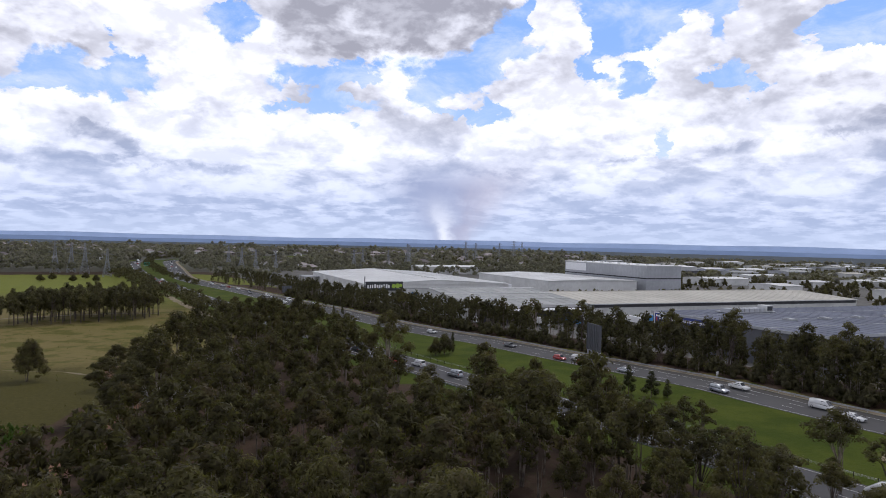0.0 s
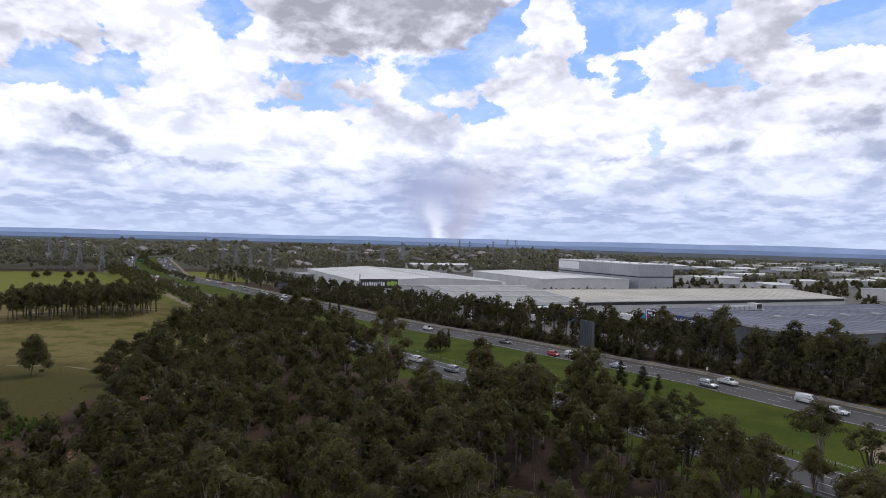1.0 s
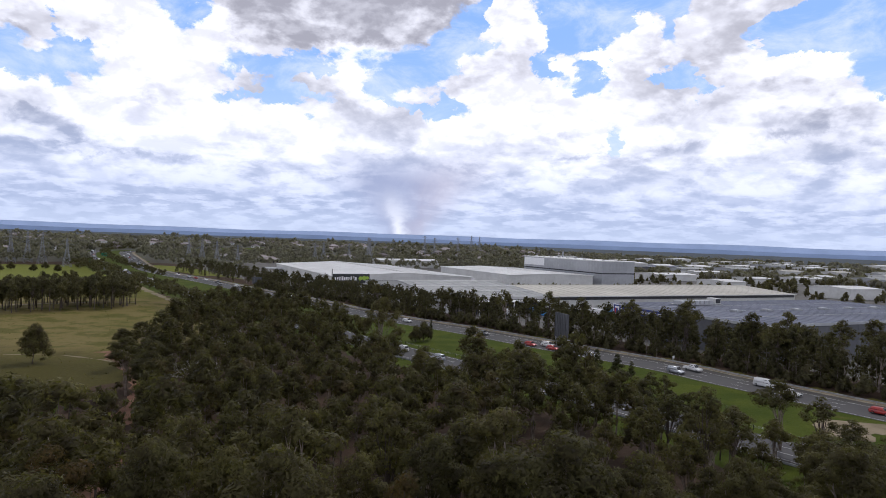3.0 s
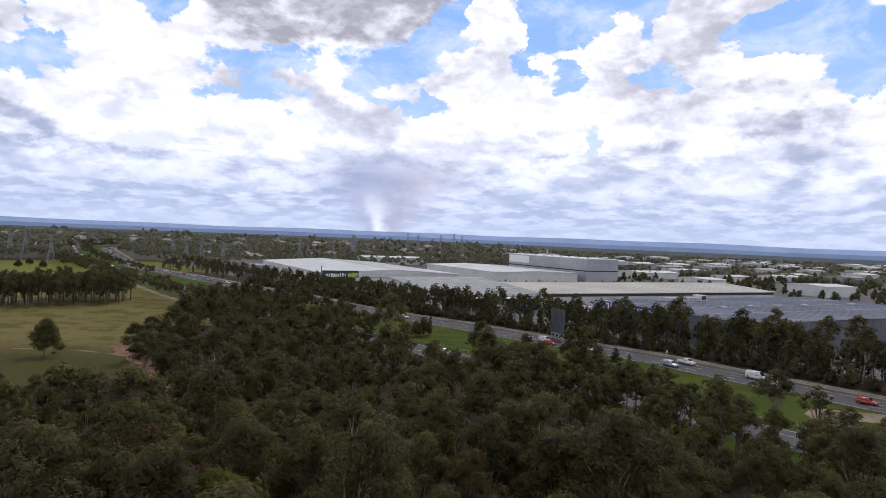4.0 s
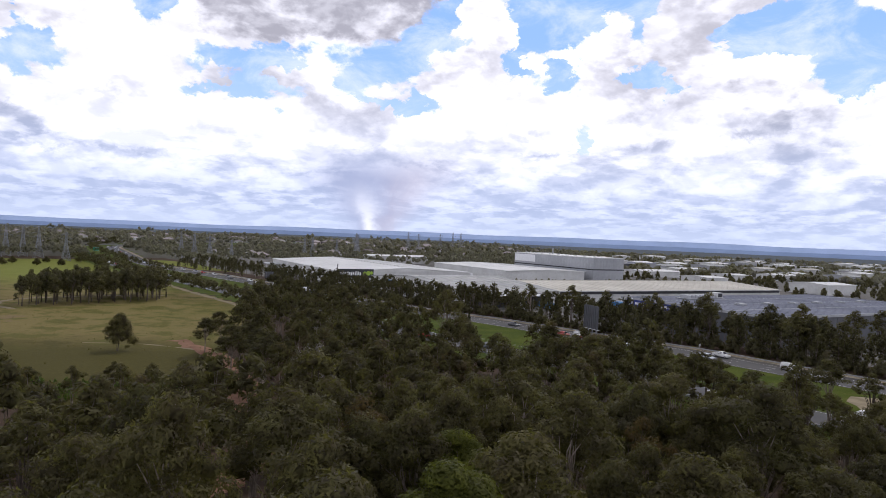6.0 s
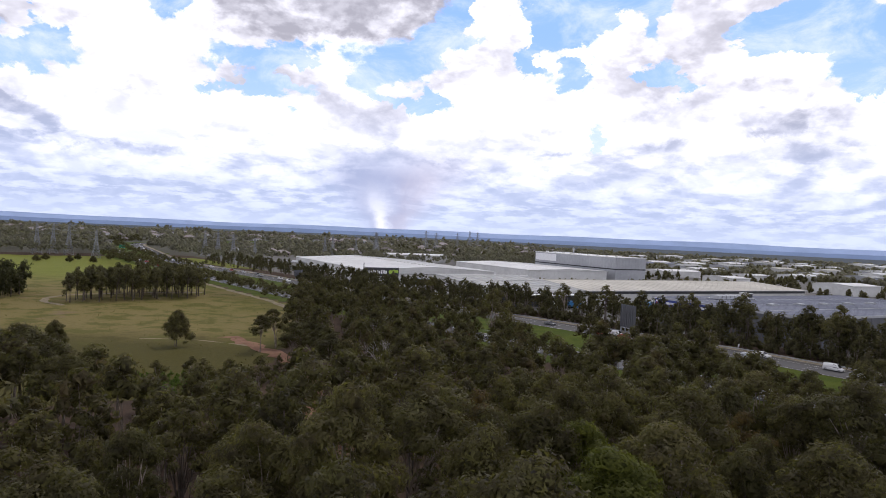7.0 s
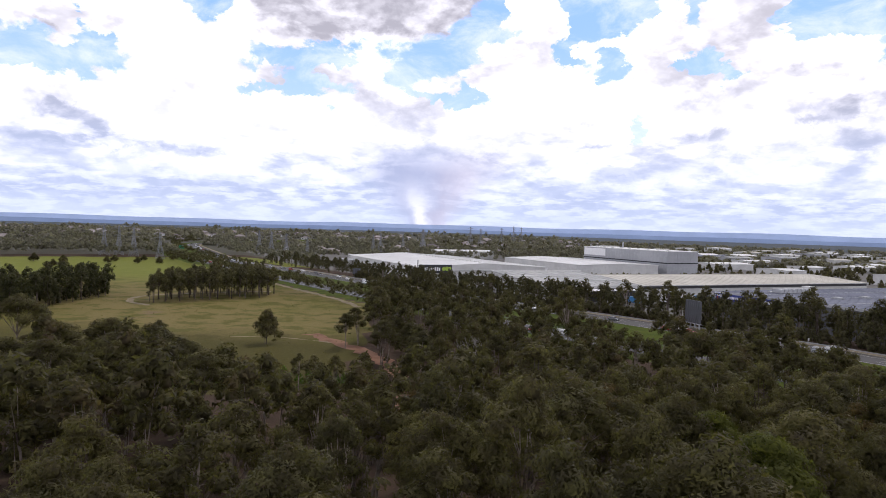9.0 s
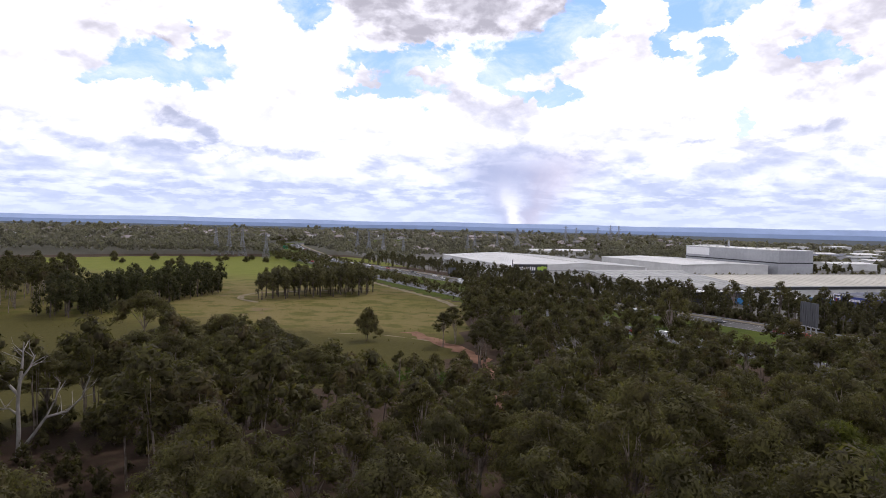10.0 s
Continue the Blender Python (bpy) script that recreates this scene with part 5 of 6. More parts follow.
for h_ in (0.55, 0.7, 0.85):
    pts = (INNER - side_i * 2.2)[INNER[:, 1] < 290]
    zz = land(pts) + h_
    s = Solid()
    for a_, b_, za, zb in zip(pts[:-1], pts[1:], zz[:-1], zz[1:]):
        s.tube((*a_, za), (*b_, zb), 0.012, sides=3, caps=False)
    part("rope", s.mesh("rope", GALV), wire)

# the billboard seen from behind
bill = thing("billboard", "tall roadside billboard seen from its grey ribbed back", "billboard", at=Matrix.Translation((70, 203, height(70, 203))) @ Matrix.Rotation(math.atan2(-11, 1.0), 4, "Z"))
part("panel", Solid().box(-4.2, 4.2, -0.25, 0, 2.2, 10.4).mesh("panel", WALL_DUSK), bill)
rib_mesh = Solid().box(-0.12, 0.12, -0.5, -0.25, 2.3, 10.3).box(-0.12, 0.12, 0, 0.22, 2.3, 10.3).mesh("rib", WALL_DUSK)
for i in range(8):
    part("rib", rib_mesh, bill, at=pose(-3.9 + i * 1.114, 0, 0))
for i in range(4):
    part("post", Solid().box(-3.6 + i * 2.4 - 0.18, -3.6 + i * 2.4 + 0.18, -0.35, 0.05, -0.3, 2.25).mesh("post", GALV), bill)
part("catwalk", Solid().box(-4.2, 4.2, 0.0, 0.9, 1.9, 2.0).mesh("catwalk", GALV), bill)


def road_sign(at, w_, h, up, mat, label, name="road_sign"):
    top = thing(name, label, "road sign", at=at)
    part("face", Solid().box(-0.06, 0.0, -w_ / 2, w_ / 2, up, up + h).mesh("face", mat), top)
    part("rim", Solid().box(-0.07, -0.06, -w_ / 2 + 0.08, w_ / 2 - 0.08, up + h - 0.2, up + h - 0.12).box(-0.07, -0.06, -w_ / 2 + 0.08, w_ / 2 - 0.08, up + 0.12, up + 0.2).mesh("rim", SIGN_WHITE), top)
    for y_ in (-w_ * 0.32, w_ * 0.32):
        part("post", Solid().tube((0.08, y_, -0.3), (0.08, y_, up + h * 0.9), 0.09).mesh("post", GALV), top)
    return top


road_sign(frame_at(INNER, 640, -17), 6.5, 3.6, 2.6, GREEN_SIGN, "large green direction sign beside the carriageway")
road_sign(frame_at(INNER, 760, 5), 5.5, 3.4, 2.6, GREEN_SIGN, "large green direction sign on the median")
road_sign(frame_at(BARRIER, 395, 5) @ Matrix.Rotation(math.pi, 4, "Z"), 6.0, 4.0, 2.2, WALL_DUSK, "back of a direction sign among trees")
road_sign(frame_at(BARRIER, 118, 1.6), 1.0, 0.8, 1.0, SIGN_WHITE, "small white marker sign on the verge")


# ---- vehicles ----
def paint(name, colour, metal=0.0):
    m = bpy.data.materials.new(name)
    m.use_nodes = True
    k = Nodes(m.node_tree)
    b = m.node_tree.nodes["Principled BSDF"]
    at = k.add("ShaderNodeTexCoord").outputs["Object"]
    dust = k.span(k.noise(at, 1.5, 4.0, 0.6), 0.4, 0.8, 0.0, 0.25)
    k.put(b.inputs["Base Color"], k.mix(dust, colour, tuple(0.8 * c + 0.05 for c in colour)))
    b.inputs["Roughness"].default_value = 0.28
    b.inputs["Metallic"].default_value = metal
    b.inputs["Coat Weight"].default_value = 0.6
    return m


CAR_PAINT = {"white": paint("white_car_paint", (0.75, 0.75, 0.74)), "silver": paint("silver_car_paint", (0.42, 0.44, 0.47), 0.5), "red": paint("red_car_paint", (0.42, 0.025, 0.02)),
             "black": paint("black_car_paint", (0.02, 0.021, 0.024)), "blue": paint("blue_car_paint", (0.06, 0.12, 0.26), 0.3), "grey": paint("grey_car_paint", (0.13, 0.135, 0.14), 0.4)}
GLASS = bpy.data.materials.new("dark_car_glass")
GLASS.use_nodes = True
gb = GLASS.node_tree.nodes["Principled BSDF"]
gb.inputs["Base Color"].default_value, gb.inputs["Roughness"].default_value = (0.015, 0.018, 0.02, 1), 0.06
TYRE = material("tyre_rubber", (0.018, 0.018, 0.018), (0.03, 0.03, 0.03), 4.0, 0.9)
RIM = material("alloy_rim", (0.45, 0.46, 0.47), (0.55, 0.55, 0.56), 4.0, 0.4, 0.8)
LAMP_R = material("red_lamp_lens", (0.35, 0.01, 0.01), (0.4, 0.015, 0.01), 5.0, 0.2)
LAMP_W = material("clear_lamp_lens", (0.7, 0.72, 0.74), (0.8, 0.8, 0.8), 5.0, 0.15)
PLASTIC = material("black_plastic", (0.022, 0.022, 0.023), (0.032, 0.032, 0.033), 4.0, 0.7)


def loft(stations, mat, name):
    """Body through cross-sections (x, half width at sill, half width at top, bottom, top): rounded box sections."""
    k = 10
    v, f = [], []
    for x, wb, wt, z0, z1 in stations:
        h = z1 - z0
        ring = [(-wb * 0.92, z0), (wb * 0.92, z0), (wb, z0 + 0.18 * h), (wb, z0 + 0.55 * h), (wt, z0 + 0.88 * h), (wt * 0.86, z1), (-wt * 0.86, z1), (-wt, z0 + 0.88 * h), (-wb, z0 + 0.55 * h), (-wb, z0 + 0.18 * h)]
        v += [(x, y, z) for y, z in ring]
    n = len(stations)
    f += [(i * k + j, i * k + (j + 1) % k, (i + 1) * k + (j + 1) % k, (i + 1) * k + j) for i in range(n - 1) for j in range(k)]
    f += [tuple(range(k - 1, -1, -1)), tuple((n - 1) * k + j for j in range(k))]
    return mesh_of(name, v, f, mat, True)


def wheel_mesh(r, w_):
    s = Solid()
    n = 16
    ring = [(math.cos(6.2832 * i / n), math.sin(6.2832 * i / n)) for i in range(n)]
    for y0, r0, y1, r1 in ((-w_ / 2, r * 0.62, -w_ / 2, r * 0.93), (-w_ / 2, r * 0.93, -w_ / 2 + 0.04, r), (-w_ / 2 + 0.04, r, w_ / 2 - 0.04, r), (w_ / 2 - 0.04, r, w_ / 2, r * 0.93), (w_ / 2, r * 0.93, w_ / 2, r * 0.62)):
        a = [(c * r0, y0, e * r0) for c, e in ring]
        b = [(c * r1, y1, e * r1) for c, e in ring]
        s.poly(a + b, [(i, (i + 1) % n, n + (i + 1) % n, n + i) for i in range(n)])
    return s.mesh("wheel", TYRE, True)


def rim_mesh(r, w_):
    s = Solid()
    n = 10
    for y in (-w_ / 2 + 0.02, w_ / 2 - 0.02):
        ring = [(r * 0.62 * math.cos(6.2832 * i / n), y, r * 0.62 * math.sin(6.2832 * i / n)) for i in range(n)]
        s.poly([(0, y * 1.12, 0)] + ring, [(0, 1 + i, 1 + (i + 1) % n) for i in range(n)])
    return s.mesh("rim", RIM)


WHEEL, WHEEL_RIM = wheel_mesh(0.33, 0.22), rim_mesh(0.33, 0.22)
BIG_WHEEL, BIG_RIM = wheel_mesh(0.5, 0.3), rim_mesh(0.5, 0.3)

# length, width, height, bonnet from front, windscreen top, roof end, rear glass foot, tail height
SHAPES = {"sedan": (4.75, 1.82, 1.45, 1.35, 2.05, 3.35, 4.15, 1.0), "hatchback": (4.2, 1.76, 1.48, 1.05, 1.75, 3.6, 4.05, 0.95), "four_wheel_drive": (4.75, 1.88, 1.75, 1.25, 1.8, 4.4, 4.65, 1.05),
          "van": (5.2, 1.95, 2.0, 0.75, 1.65, 5.05, 5.15, 1.1)}


def car(kind, colour, label):
    """A car along x, front towards +x, wheels on z = 0."""
    L, W, H, bonnet, screen, roof_end, foot, tail = SHAPES[kind]
    top = thing("van" if kind == "van" else "car", label, "van" if kind == "van" else "car", "vehicles on the motorway")
    p = CAR_PAINT[colour]
    X = lambda d: L / 2 - d
    hw, belt = W / 2, min(0.98, H * 0.62)
    body = loft([(X(0.02), hw * 0.80, hw * 0.72, 0.34, 0.62), (X(0.22), hw * 0.95, hw * 0.86, 0.24, 0.72), (X(bonnet * 0.6), hw, hw * 0.92, 0.2, belt * 0.90), (X(bonnet), hw, hw * 0.95, 0.2, belt),
                 (X(foot), hw, hw * 0.95, 0.2, tail), (X(L - 0.2), hw * 0.96, hw * 0.88, 0.26, tail * 0.97), (X(L - 0.02), hw * 0.85, hw * 0.76, 0.36, tail * 0.86)], p, "body")
    part("body", body, top)
    cabin = loft([(X(bonnet - 0.05), hw * 0.93, hw * 0.90, belt - 0.12, belt), (X(screen), hw * 0.92, hw * 0.76, belt - 0.1, H * 0.985), (X((screen + roof_end) / 2), hw * 0.92, hw * 0.77, belt - 0.1, H),
                  (X(roof_end), hw * 0.92, hw * 0.74, belt - 0.1, H * 0.98), (X(foot), hw * 0.90, hw * 0.86, tail - 0.12, tail + 0.02)], p, "cabin")
    part("cabin", cabin, top)
    ws = Solid().poly([(X(bonnet + 0.04), -hw * 0.80, belt + 0.03), (X(bonnet + 0.04), hw * 0.80, belt + 0.03), (X(screen - 0.06), hw * 0.66, H * 0.955), (X(screen - 0.06), -hw * 0.66, H * 0.955)], [(0, 1, 2, 3)])
    part("windscreen", mesh_of("windscreen", [(x + 0.05, y, z + 0.03) for x, y, z in ws.v], ws.f, GLASS), top)
    rw = [(X(foot - 0.04) - 0.05, -hw * 0.76, tail + 0.06), (X(roof_end + 0.05) - 0.05, -hw * 0.64, H * 0.94), (X(roof_end + 0.05) - 0.05, hw * 0.64, H * 0.94), (X(foot - 0.04) - 0.05, hw * 0.76, tail + 0.06)]
    if kind != "van":
        part("rear_window", mesh_of("rear_window", rw, [(0, 1, 2, 3)], GLASS), top)
    end = screen + 0.9 if kind == "van" else roof_end - 0.05
    for s_ in (-1, 1):
        q = [(X(bonnet + 0.35), s_ * (hw * 0.935), belt + 0.04), (X(end + (0.45 if kind != "van" else 0)), s_ * (hw * 0.935), belt + 0.04), (X(end), s_ * (hw * 0.81), H * 0.90), (X(screen + 0.12), s_ * (hw * 0.81), H * 0.90)]
        part("side_window", mesh_of("side_window", q, [(0, 1, 2, 3) if s_ < 0 else (3, 2, 1, 0)], GLASS), top)
        part("headlight", Solid().box(X(0.28), X(0.03), s_ * hw * 0.74 - 0.16, s_ * hw * 0.74 + 0.16, 0.56, 0.70).mesh("headlight", LAMP_W), top)
        part("tail_light", Solid().box(X(L - 0.02), X(L - 0.16), s_ * hw * 0.78 - 0.12, s_ * hw * 0.78 + 0.12, tail * 0.68, tail * 0.9).mesh("tail_light", LAMP_R), top)
        part("mirror", Solid().box(X(bonnet + 0.42), X(bonnet + 0.28), s_ * (hw + 0.08) - 0.09, s_ * (hw + 0.08) + 0.09, belt + 0.0, belt + 0.14).mesh("mirror", PLASTIC), top)
    part("grille", Solid().box(X(0.06), X(-0.005), -hw * 0.5, hw * 0.5, 0.36, 0.60).mesh("grille", PLASTIC), top)
    for x_ in (X(0.85), X(L - 0.85)):
        for s_ in (-1, 1):
            wh = part("wheel", WHEEL, top, at=pose(x_, s_ * (hw - 0.10), 0.33))
            part("rim", WHEEL_RIM, wh, "alloy rim")
    return top


def ute(colour, label):
    """A utility vehicle with an open tray."""
    top = thing("ute", label, "ute", "vehicles on the motorway")
    p = CAR_PAINT[colour]
    part("body", loft([(2.55, 0.76, 0.70, 0.42, 0.80), (2.35, 0.90, 0.84, 0.34, 0.98), (1.3, 0.92, 0.88, 0.34, 1.08), (-0.75, 0.92, 0.88, 0.34, 1.08)], p, "body"), top)
    part("cabin", loft([(1.3, 0.86, 0.84, 0.95, 1.1), (0.55, 0.84, 0.70, 0.95, 1.74), (-0.5, 0.84, 0.70, 0.95, 1.76), (-0.8, 0.84, 0.78, 0.95, 1.1)], p, "cabin"), top)
    tray = Solid().box(-2.55, -0.8, -0.9, 0.9, 0.5, 0.62)
    for s_ in (-1, 1):
        tray.box(-2.55, -0.8, s_ * 0.88 - 0.03, s_ * 0.88 + 0.03, 0.62, 1.08)
    tray.box(-2.58, -2.52, -0.88, 0.88, 0.5, 1.06).box(-0.86, -0.8, -0.85, 0.85, 0.62, 1.08)
    part("tray", tray.mesh("tray", p), top)
    part("windscreen", mesh_of("windscreen", [(1.27, -0.74, 1.14), (1.27, 0.74, 1.14), (0.62, 0.6, 1.70), (0.62, -0.6, 1.70)], [(0, 1, 2, 3)], GLASS), top)
    part("rear_window", mesh_of("rear_window", [(-0.84, -0.64, 1.16), (-0.62, -0.58, 1.64), (-0.62, 0.58, 1.64), (-0.84, 0.64, 1.16)], [(0, 1, 2, 3)], GLASS), top)
    for s_ in (-1, 1):
        part("side_window", mesh_of("side_window", [(0.95, s_ * 0.86, 1.13), (-0.7, s_ * 0.86, 1.13), (-0.48, s_ * 0.755, 1.62), (0.5, s_ * 0.755, 1.62)], [(0, 1, 2, 3) if s_ < 0 else (3, 2, 1, 0)], GLASS), top)
        part("headlight", Solid().box(2.3, 2.54, s_ * 0.66 - 0.15, s_ * 0.66 + 0.15, 0.70, 0.86).mesh("headlight", LAMP_W), top)
        part("tail_light", Solid().box(-2.61, -2.5, s_ * 0.82 - 0.07, s_ * 0.82 + 0.07, 0.62, 0.96).mesh("tail_light", LAMP_R), top)
    for x_ in (1.6, -1.6):
        for s_ in (-1, 1):
            wh = part("wheel", WHEEL, top, at=pose(x_, s_ * 0.82, 0.36, 0, 0, 0))
            part("rim", WHEEL_RIM, wh, "alloy rim")
    return top


def prime_mover(label):
    """A white truck tractor with a bare chassis behind its cab."""
    top = thing("truck", label, "truck", "vehicles on the motorway")
    white = CAR_PAINT["white"]
    part("cab", loft([(3.1, 1.15, 1.08, 0.7, 2.5), (2.9, 1.22, 1.16, 0.55, 2.9), (2.2, 1.24, 1.18, 0.55, 3.3), (0.8, 1.24, 1.16, 0.6, 3.6)], white, "cab"), top)
    part("roof_fairing", loft([(2.3, 1.0, 0.8, 3.2, 3.35), (1.6, 1.1, 0.95, 3.2, 3.8), (0.8, 1.12, 1.0, 3.3, 3.95)], white, "roof_fairing"), top)
    part("windscreen", Solid().poly([(3.12, -1.05, 1.75), (3.12, 1.05, 1.75), (2.86, 1.0, 2.72), (2.86, -1.0, 2.72)], [(0, 1, 2, 3)]).mesh("windscreen", GLASS), top)
    for s_ in (-1, 1):
        part("side_window", Solid().box(1.75, 2.65, s_ * 1.245 - 0.01, s_ * 1.245 + 0.01, 1.75, 2.55).mesh("side_window", GLASS), top)
        part("mirror", Solid().box(2.7, 2.85, s_ * 1.45 - 0.1, s_ * 1.45 + 0.1, 1.8, 2.5).mesh("mirror", PLASTIC), top)
        part("headlight", Solid().box(3.0, 3.16, s_ * 0.9 - 0.18, s_ * 0.9 + 0.18, 0.85, 1.1).mesh("headlight", LAMP_W), top)
        part("fuel_tank", Solid().tube((-1.2, s_ * 0.95, 0.75), (0.5, s_ * 0.95, 0.75), 0.33, sides=12).mesh("fuel_tank", GALV), top)
        bars_ = Solid()
        for i in range(5):
            bars_.box(1.0, 1.5, s_ * 1.25 - 0.012, s_ * 1.25 + 0.012, 2.7 - i * 0.32, 2.9 - i * 0.32)
        part("lettering", bars_.mesh("lettering", DARK), top)
    part("bumper", Solid().box(2.95, 3.2, -1.2, 1.2, 0.35, 0.85).mesh("bumper", white), top)
    part("chassis", Solid().box(-3.6, 1.0, -0.45, -0.3, 0.75, 1.0).box(-3.6, 1.0, 0.3, 0.45, 0.75, 1.0).box(-3.0, -1.4, -0.5, 0.5, 1.0, 1.15).mesh("chassis", PLASTIC), top)
    part("exhaust", Solid().tube((0.6, -1.0, 0.8), (0.6, -1.0, 3.9), 0.09, sides=8).mesh("exhaust", GALV), top)
    for x_ in (2.2, -1.5, -2.8):
        for s_ in (-1, 1):
            wh = part("wheel", BIG_WHEEL, top, at=pose(x_, s_ * 1.02, 0.5))
            part("rim", BIG_RIM, wh, "steel rim")
    return top


def trailer(colour, label, box_len=12.0):
    top = thing("semi_trailer", label, "trailer", "trailers at the docks")
    part("box", Solid().box(0, box_len, -1.25, 1.25, 1.2, 4.1).mesh("box", colour), top)
    part("chassis", Solid().box(0.2, box_len - 0.2, -0.5, 0.5, 0.9, 1.2).mesh("chassis", PLASTIC), top)
    part("door_frame", Solid().box(-0.06, 0, -1.2, 1.2, 1.25, 4.05).mesh("door_frame", GALV), top)
    for x_ in (1.2, 2.5):
        for s_ in (-1, 1):
            part("wheel", BIG_WHEEL, top, at=pose(x_, s_ * 1.0, 0.5))
    part("landing_leg", Solid().box(box_len - 2.6, box_len - 2.4, -0.9, -0.7, 0, 1.2).box(box_len - 2.6, box_len - 2.4, 0.7, 0.9, 0, 1.2).mesh("landing_leg", GALV), top)
    return top


def run_of(line, x, y):
    run = np.concatenate([[0], np.cumsum(np.linalg.norm(np.diff(line, axis=0), axis=1))])
    return float(run[np.argmin(np.hypot(line[:, 0] - x, line[:, 1] - y))])


def drive(base, line, run_at, lane, back):
    """Stand a vehicle on the road at a lane's offset; back: facing against the line's run."""
    m = frame_at(line, run_at, lane) @ Matrix.Translation((0, 0, 0.07))
    if back:
        m = m @ Matrix.Rotation(math.pi, 4, "Z")
    if base.name not in used:
        used.add(base.name)
        base.matrix_basis = m
        return base
    return copy_thing(base, m)


sedan_silver = car("sedan", "silver", "silver sedan on the motorway")
sedan_white = car("sedan", "white", "white sedan on the motorway")
hatch_red = car("hatchback", "red", "small red hatchback on the motorway")
hatch_white = car("hatchback", "white", "small white hatchback on the motorway")
suv_white = car("four_wheel_drive", "white", "white four-wheel drive on the motorway")
suv_silver = car("four_wheel_drive", "silver", "silver station wagon on the motorway")
suv_black = car("four_wheel_drive", "black", "black four-wheel drive on the motorway")
van_white = car("van", "white", "white delivery van on the motorway")
sedan_grey = car("sedan", "grey", "dark grey sedan on the motorway")
ute_white = ute("white", "white utility with an open tray")
truck = prime_mover("white truck tractor with dark lettering on its cab")
FAR_LANES = (-5.9, -9.4, -13.0)
for base, x, y, lane in ((hatch_white, 29, 260, 1), (sedan_grey, 48, 225, 1), (hatch_red, 56, 201, 2), (suv_white, 64, 199, 1), (hatch_red, 64, 192, 2), (sedan_silver, 69, 182, 2),
                         (suv_silver, 79, 154, 2), (ute_white, 86.5, 157, 0), (van_white, 95, 137, 0), (sedan_white, 92, 130, 1), (hatch_red, 104, 112, 1)):
    drive(base, BARRIER, run_of(BARRIER, x, y), FAR_LANES[lane], True)
for base, x, y, lane in ((hatch_red, 13.5, 200, -9.0), (suv_white, 20, 195, -5.6), (suv_silver, 26, 180, -5.6), (sedan_white, 54, 116, -5.6), (suv_black, 3, 222, -9.0)):
    drive(base, INNER, run_of(INNER, x, y), lane, False)
drive(truck, INNER, run_of(INNER, 69, 92), -9.0, False)
rngc = random.Random(5)
pool = [sedan_silver, sedan_white, suv_white, hatch_white, suv_black, suv_silver, sedan_grey, hatch_red, van_white]
run_ = run_of(BARRIER, -5, 345)
while run_ < run_of(BARRIER, -205, 940):
    drive(rngc.choice(pool), BARRIER, run_, rngc.choice(FAR_LANES), True)
    run_ += rngc.uniform(10, 24)
run_ = run_of(INNER, -85, 430)
while run_ < run_of(INNER, -243, 940):
    drive(rngc.choice(pool), INNER, run_, rngc.choice((-2.3, -5.7, -9.2)), False)
    run_ += rngc.uniform(7, 14)

# trailers and containers in the yards
box_white = trailer(SIGN_WHITE, "white box trailer backed to a loading dock")
box_blue = trailer(BLUE, "blue curtain-sided trailer in the yard")
for i, (u_, v_, blue_) in enumerate(((30, -9, 0), (48, -9, 1), (70, -13, 0), (82, -13, 0), (96, -13, 1), (101, -13, 1), (120, -15, 0), (128, -15, 1), (146, -15, 1), (153, -15, 1), (176, -15, 0))):
    base = box_blue if blue_ else box_white
    at = grid_at(60, 327) @ Matrix.Translation((u_, v_, 0)) @ Matrix.Rotation(radians(-90), 4, "Z")
    at.translation.z = height(at.translation.x, at.translation.y)
    if base.name not in used:
        used.add(base.name)
        base.matrix_basis = at
    else:
        copy_thing(base, at)


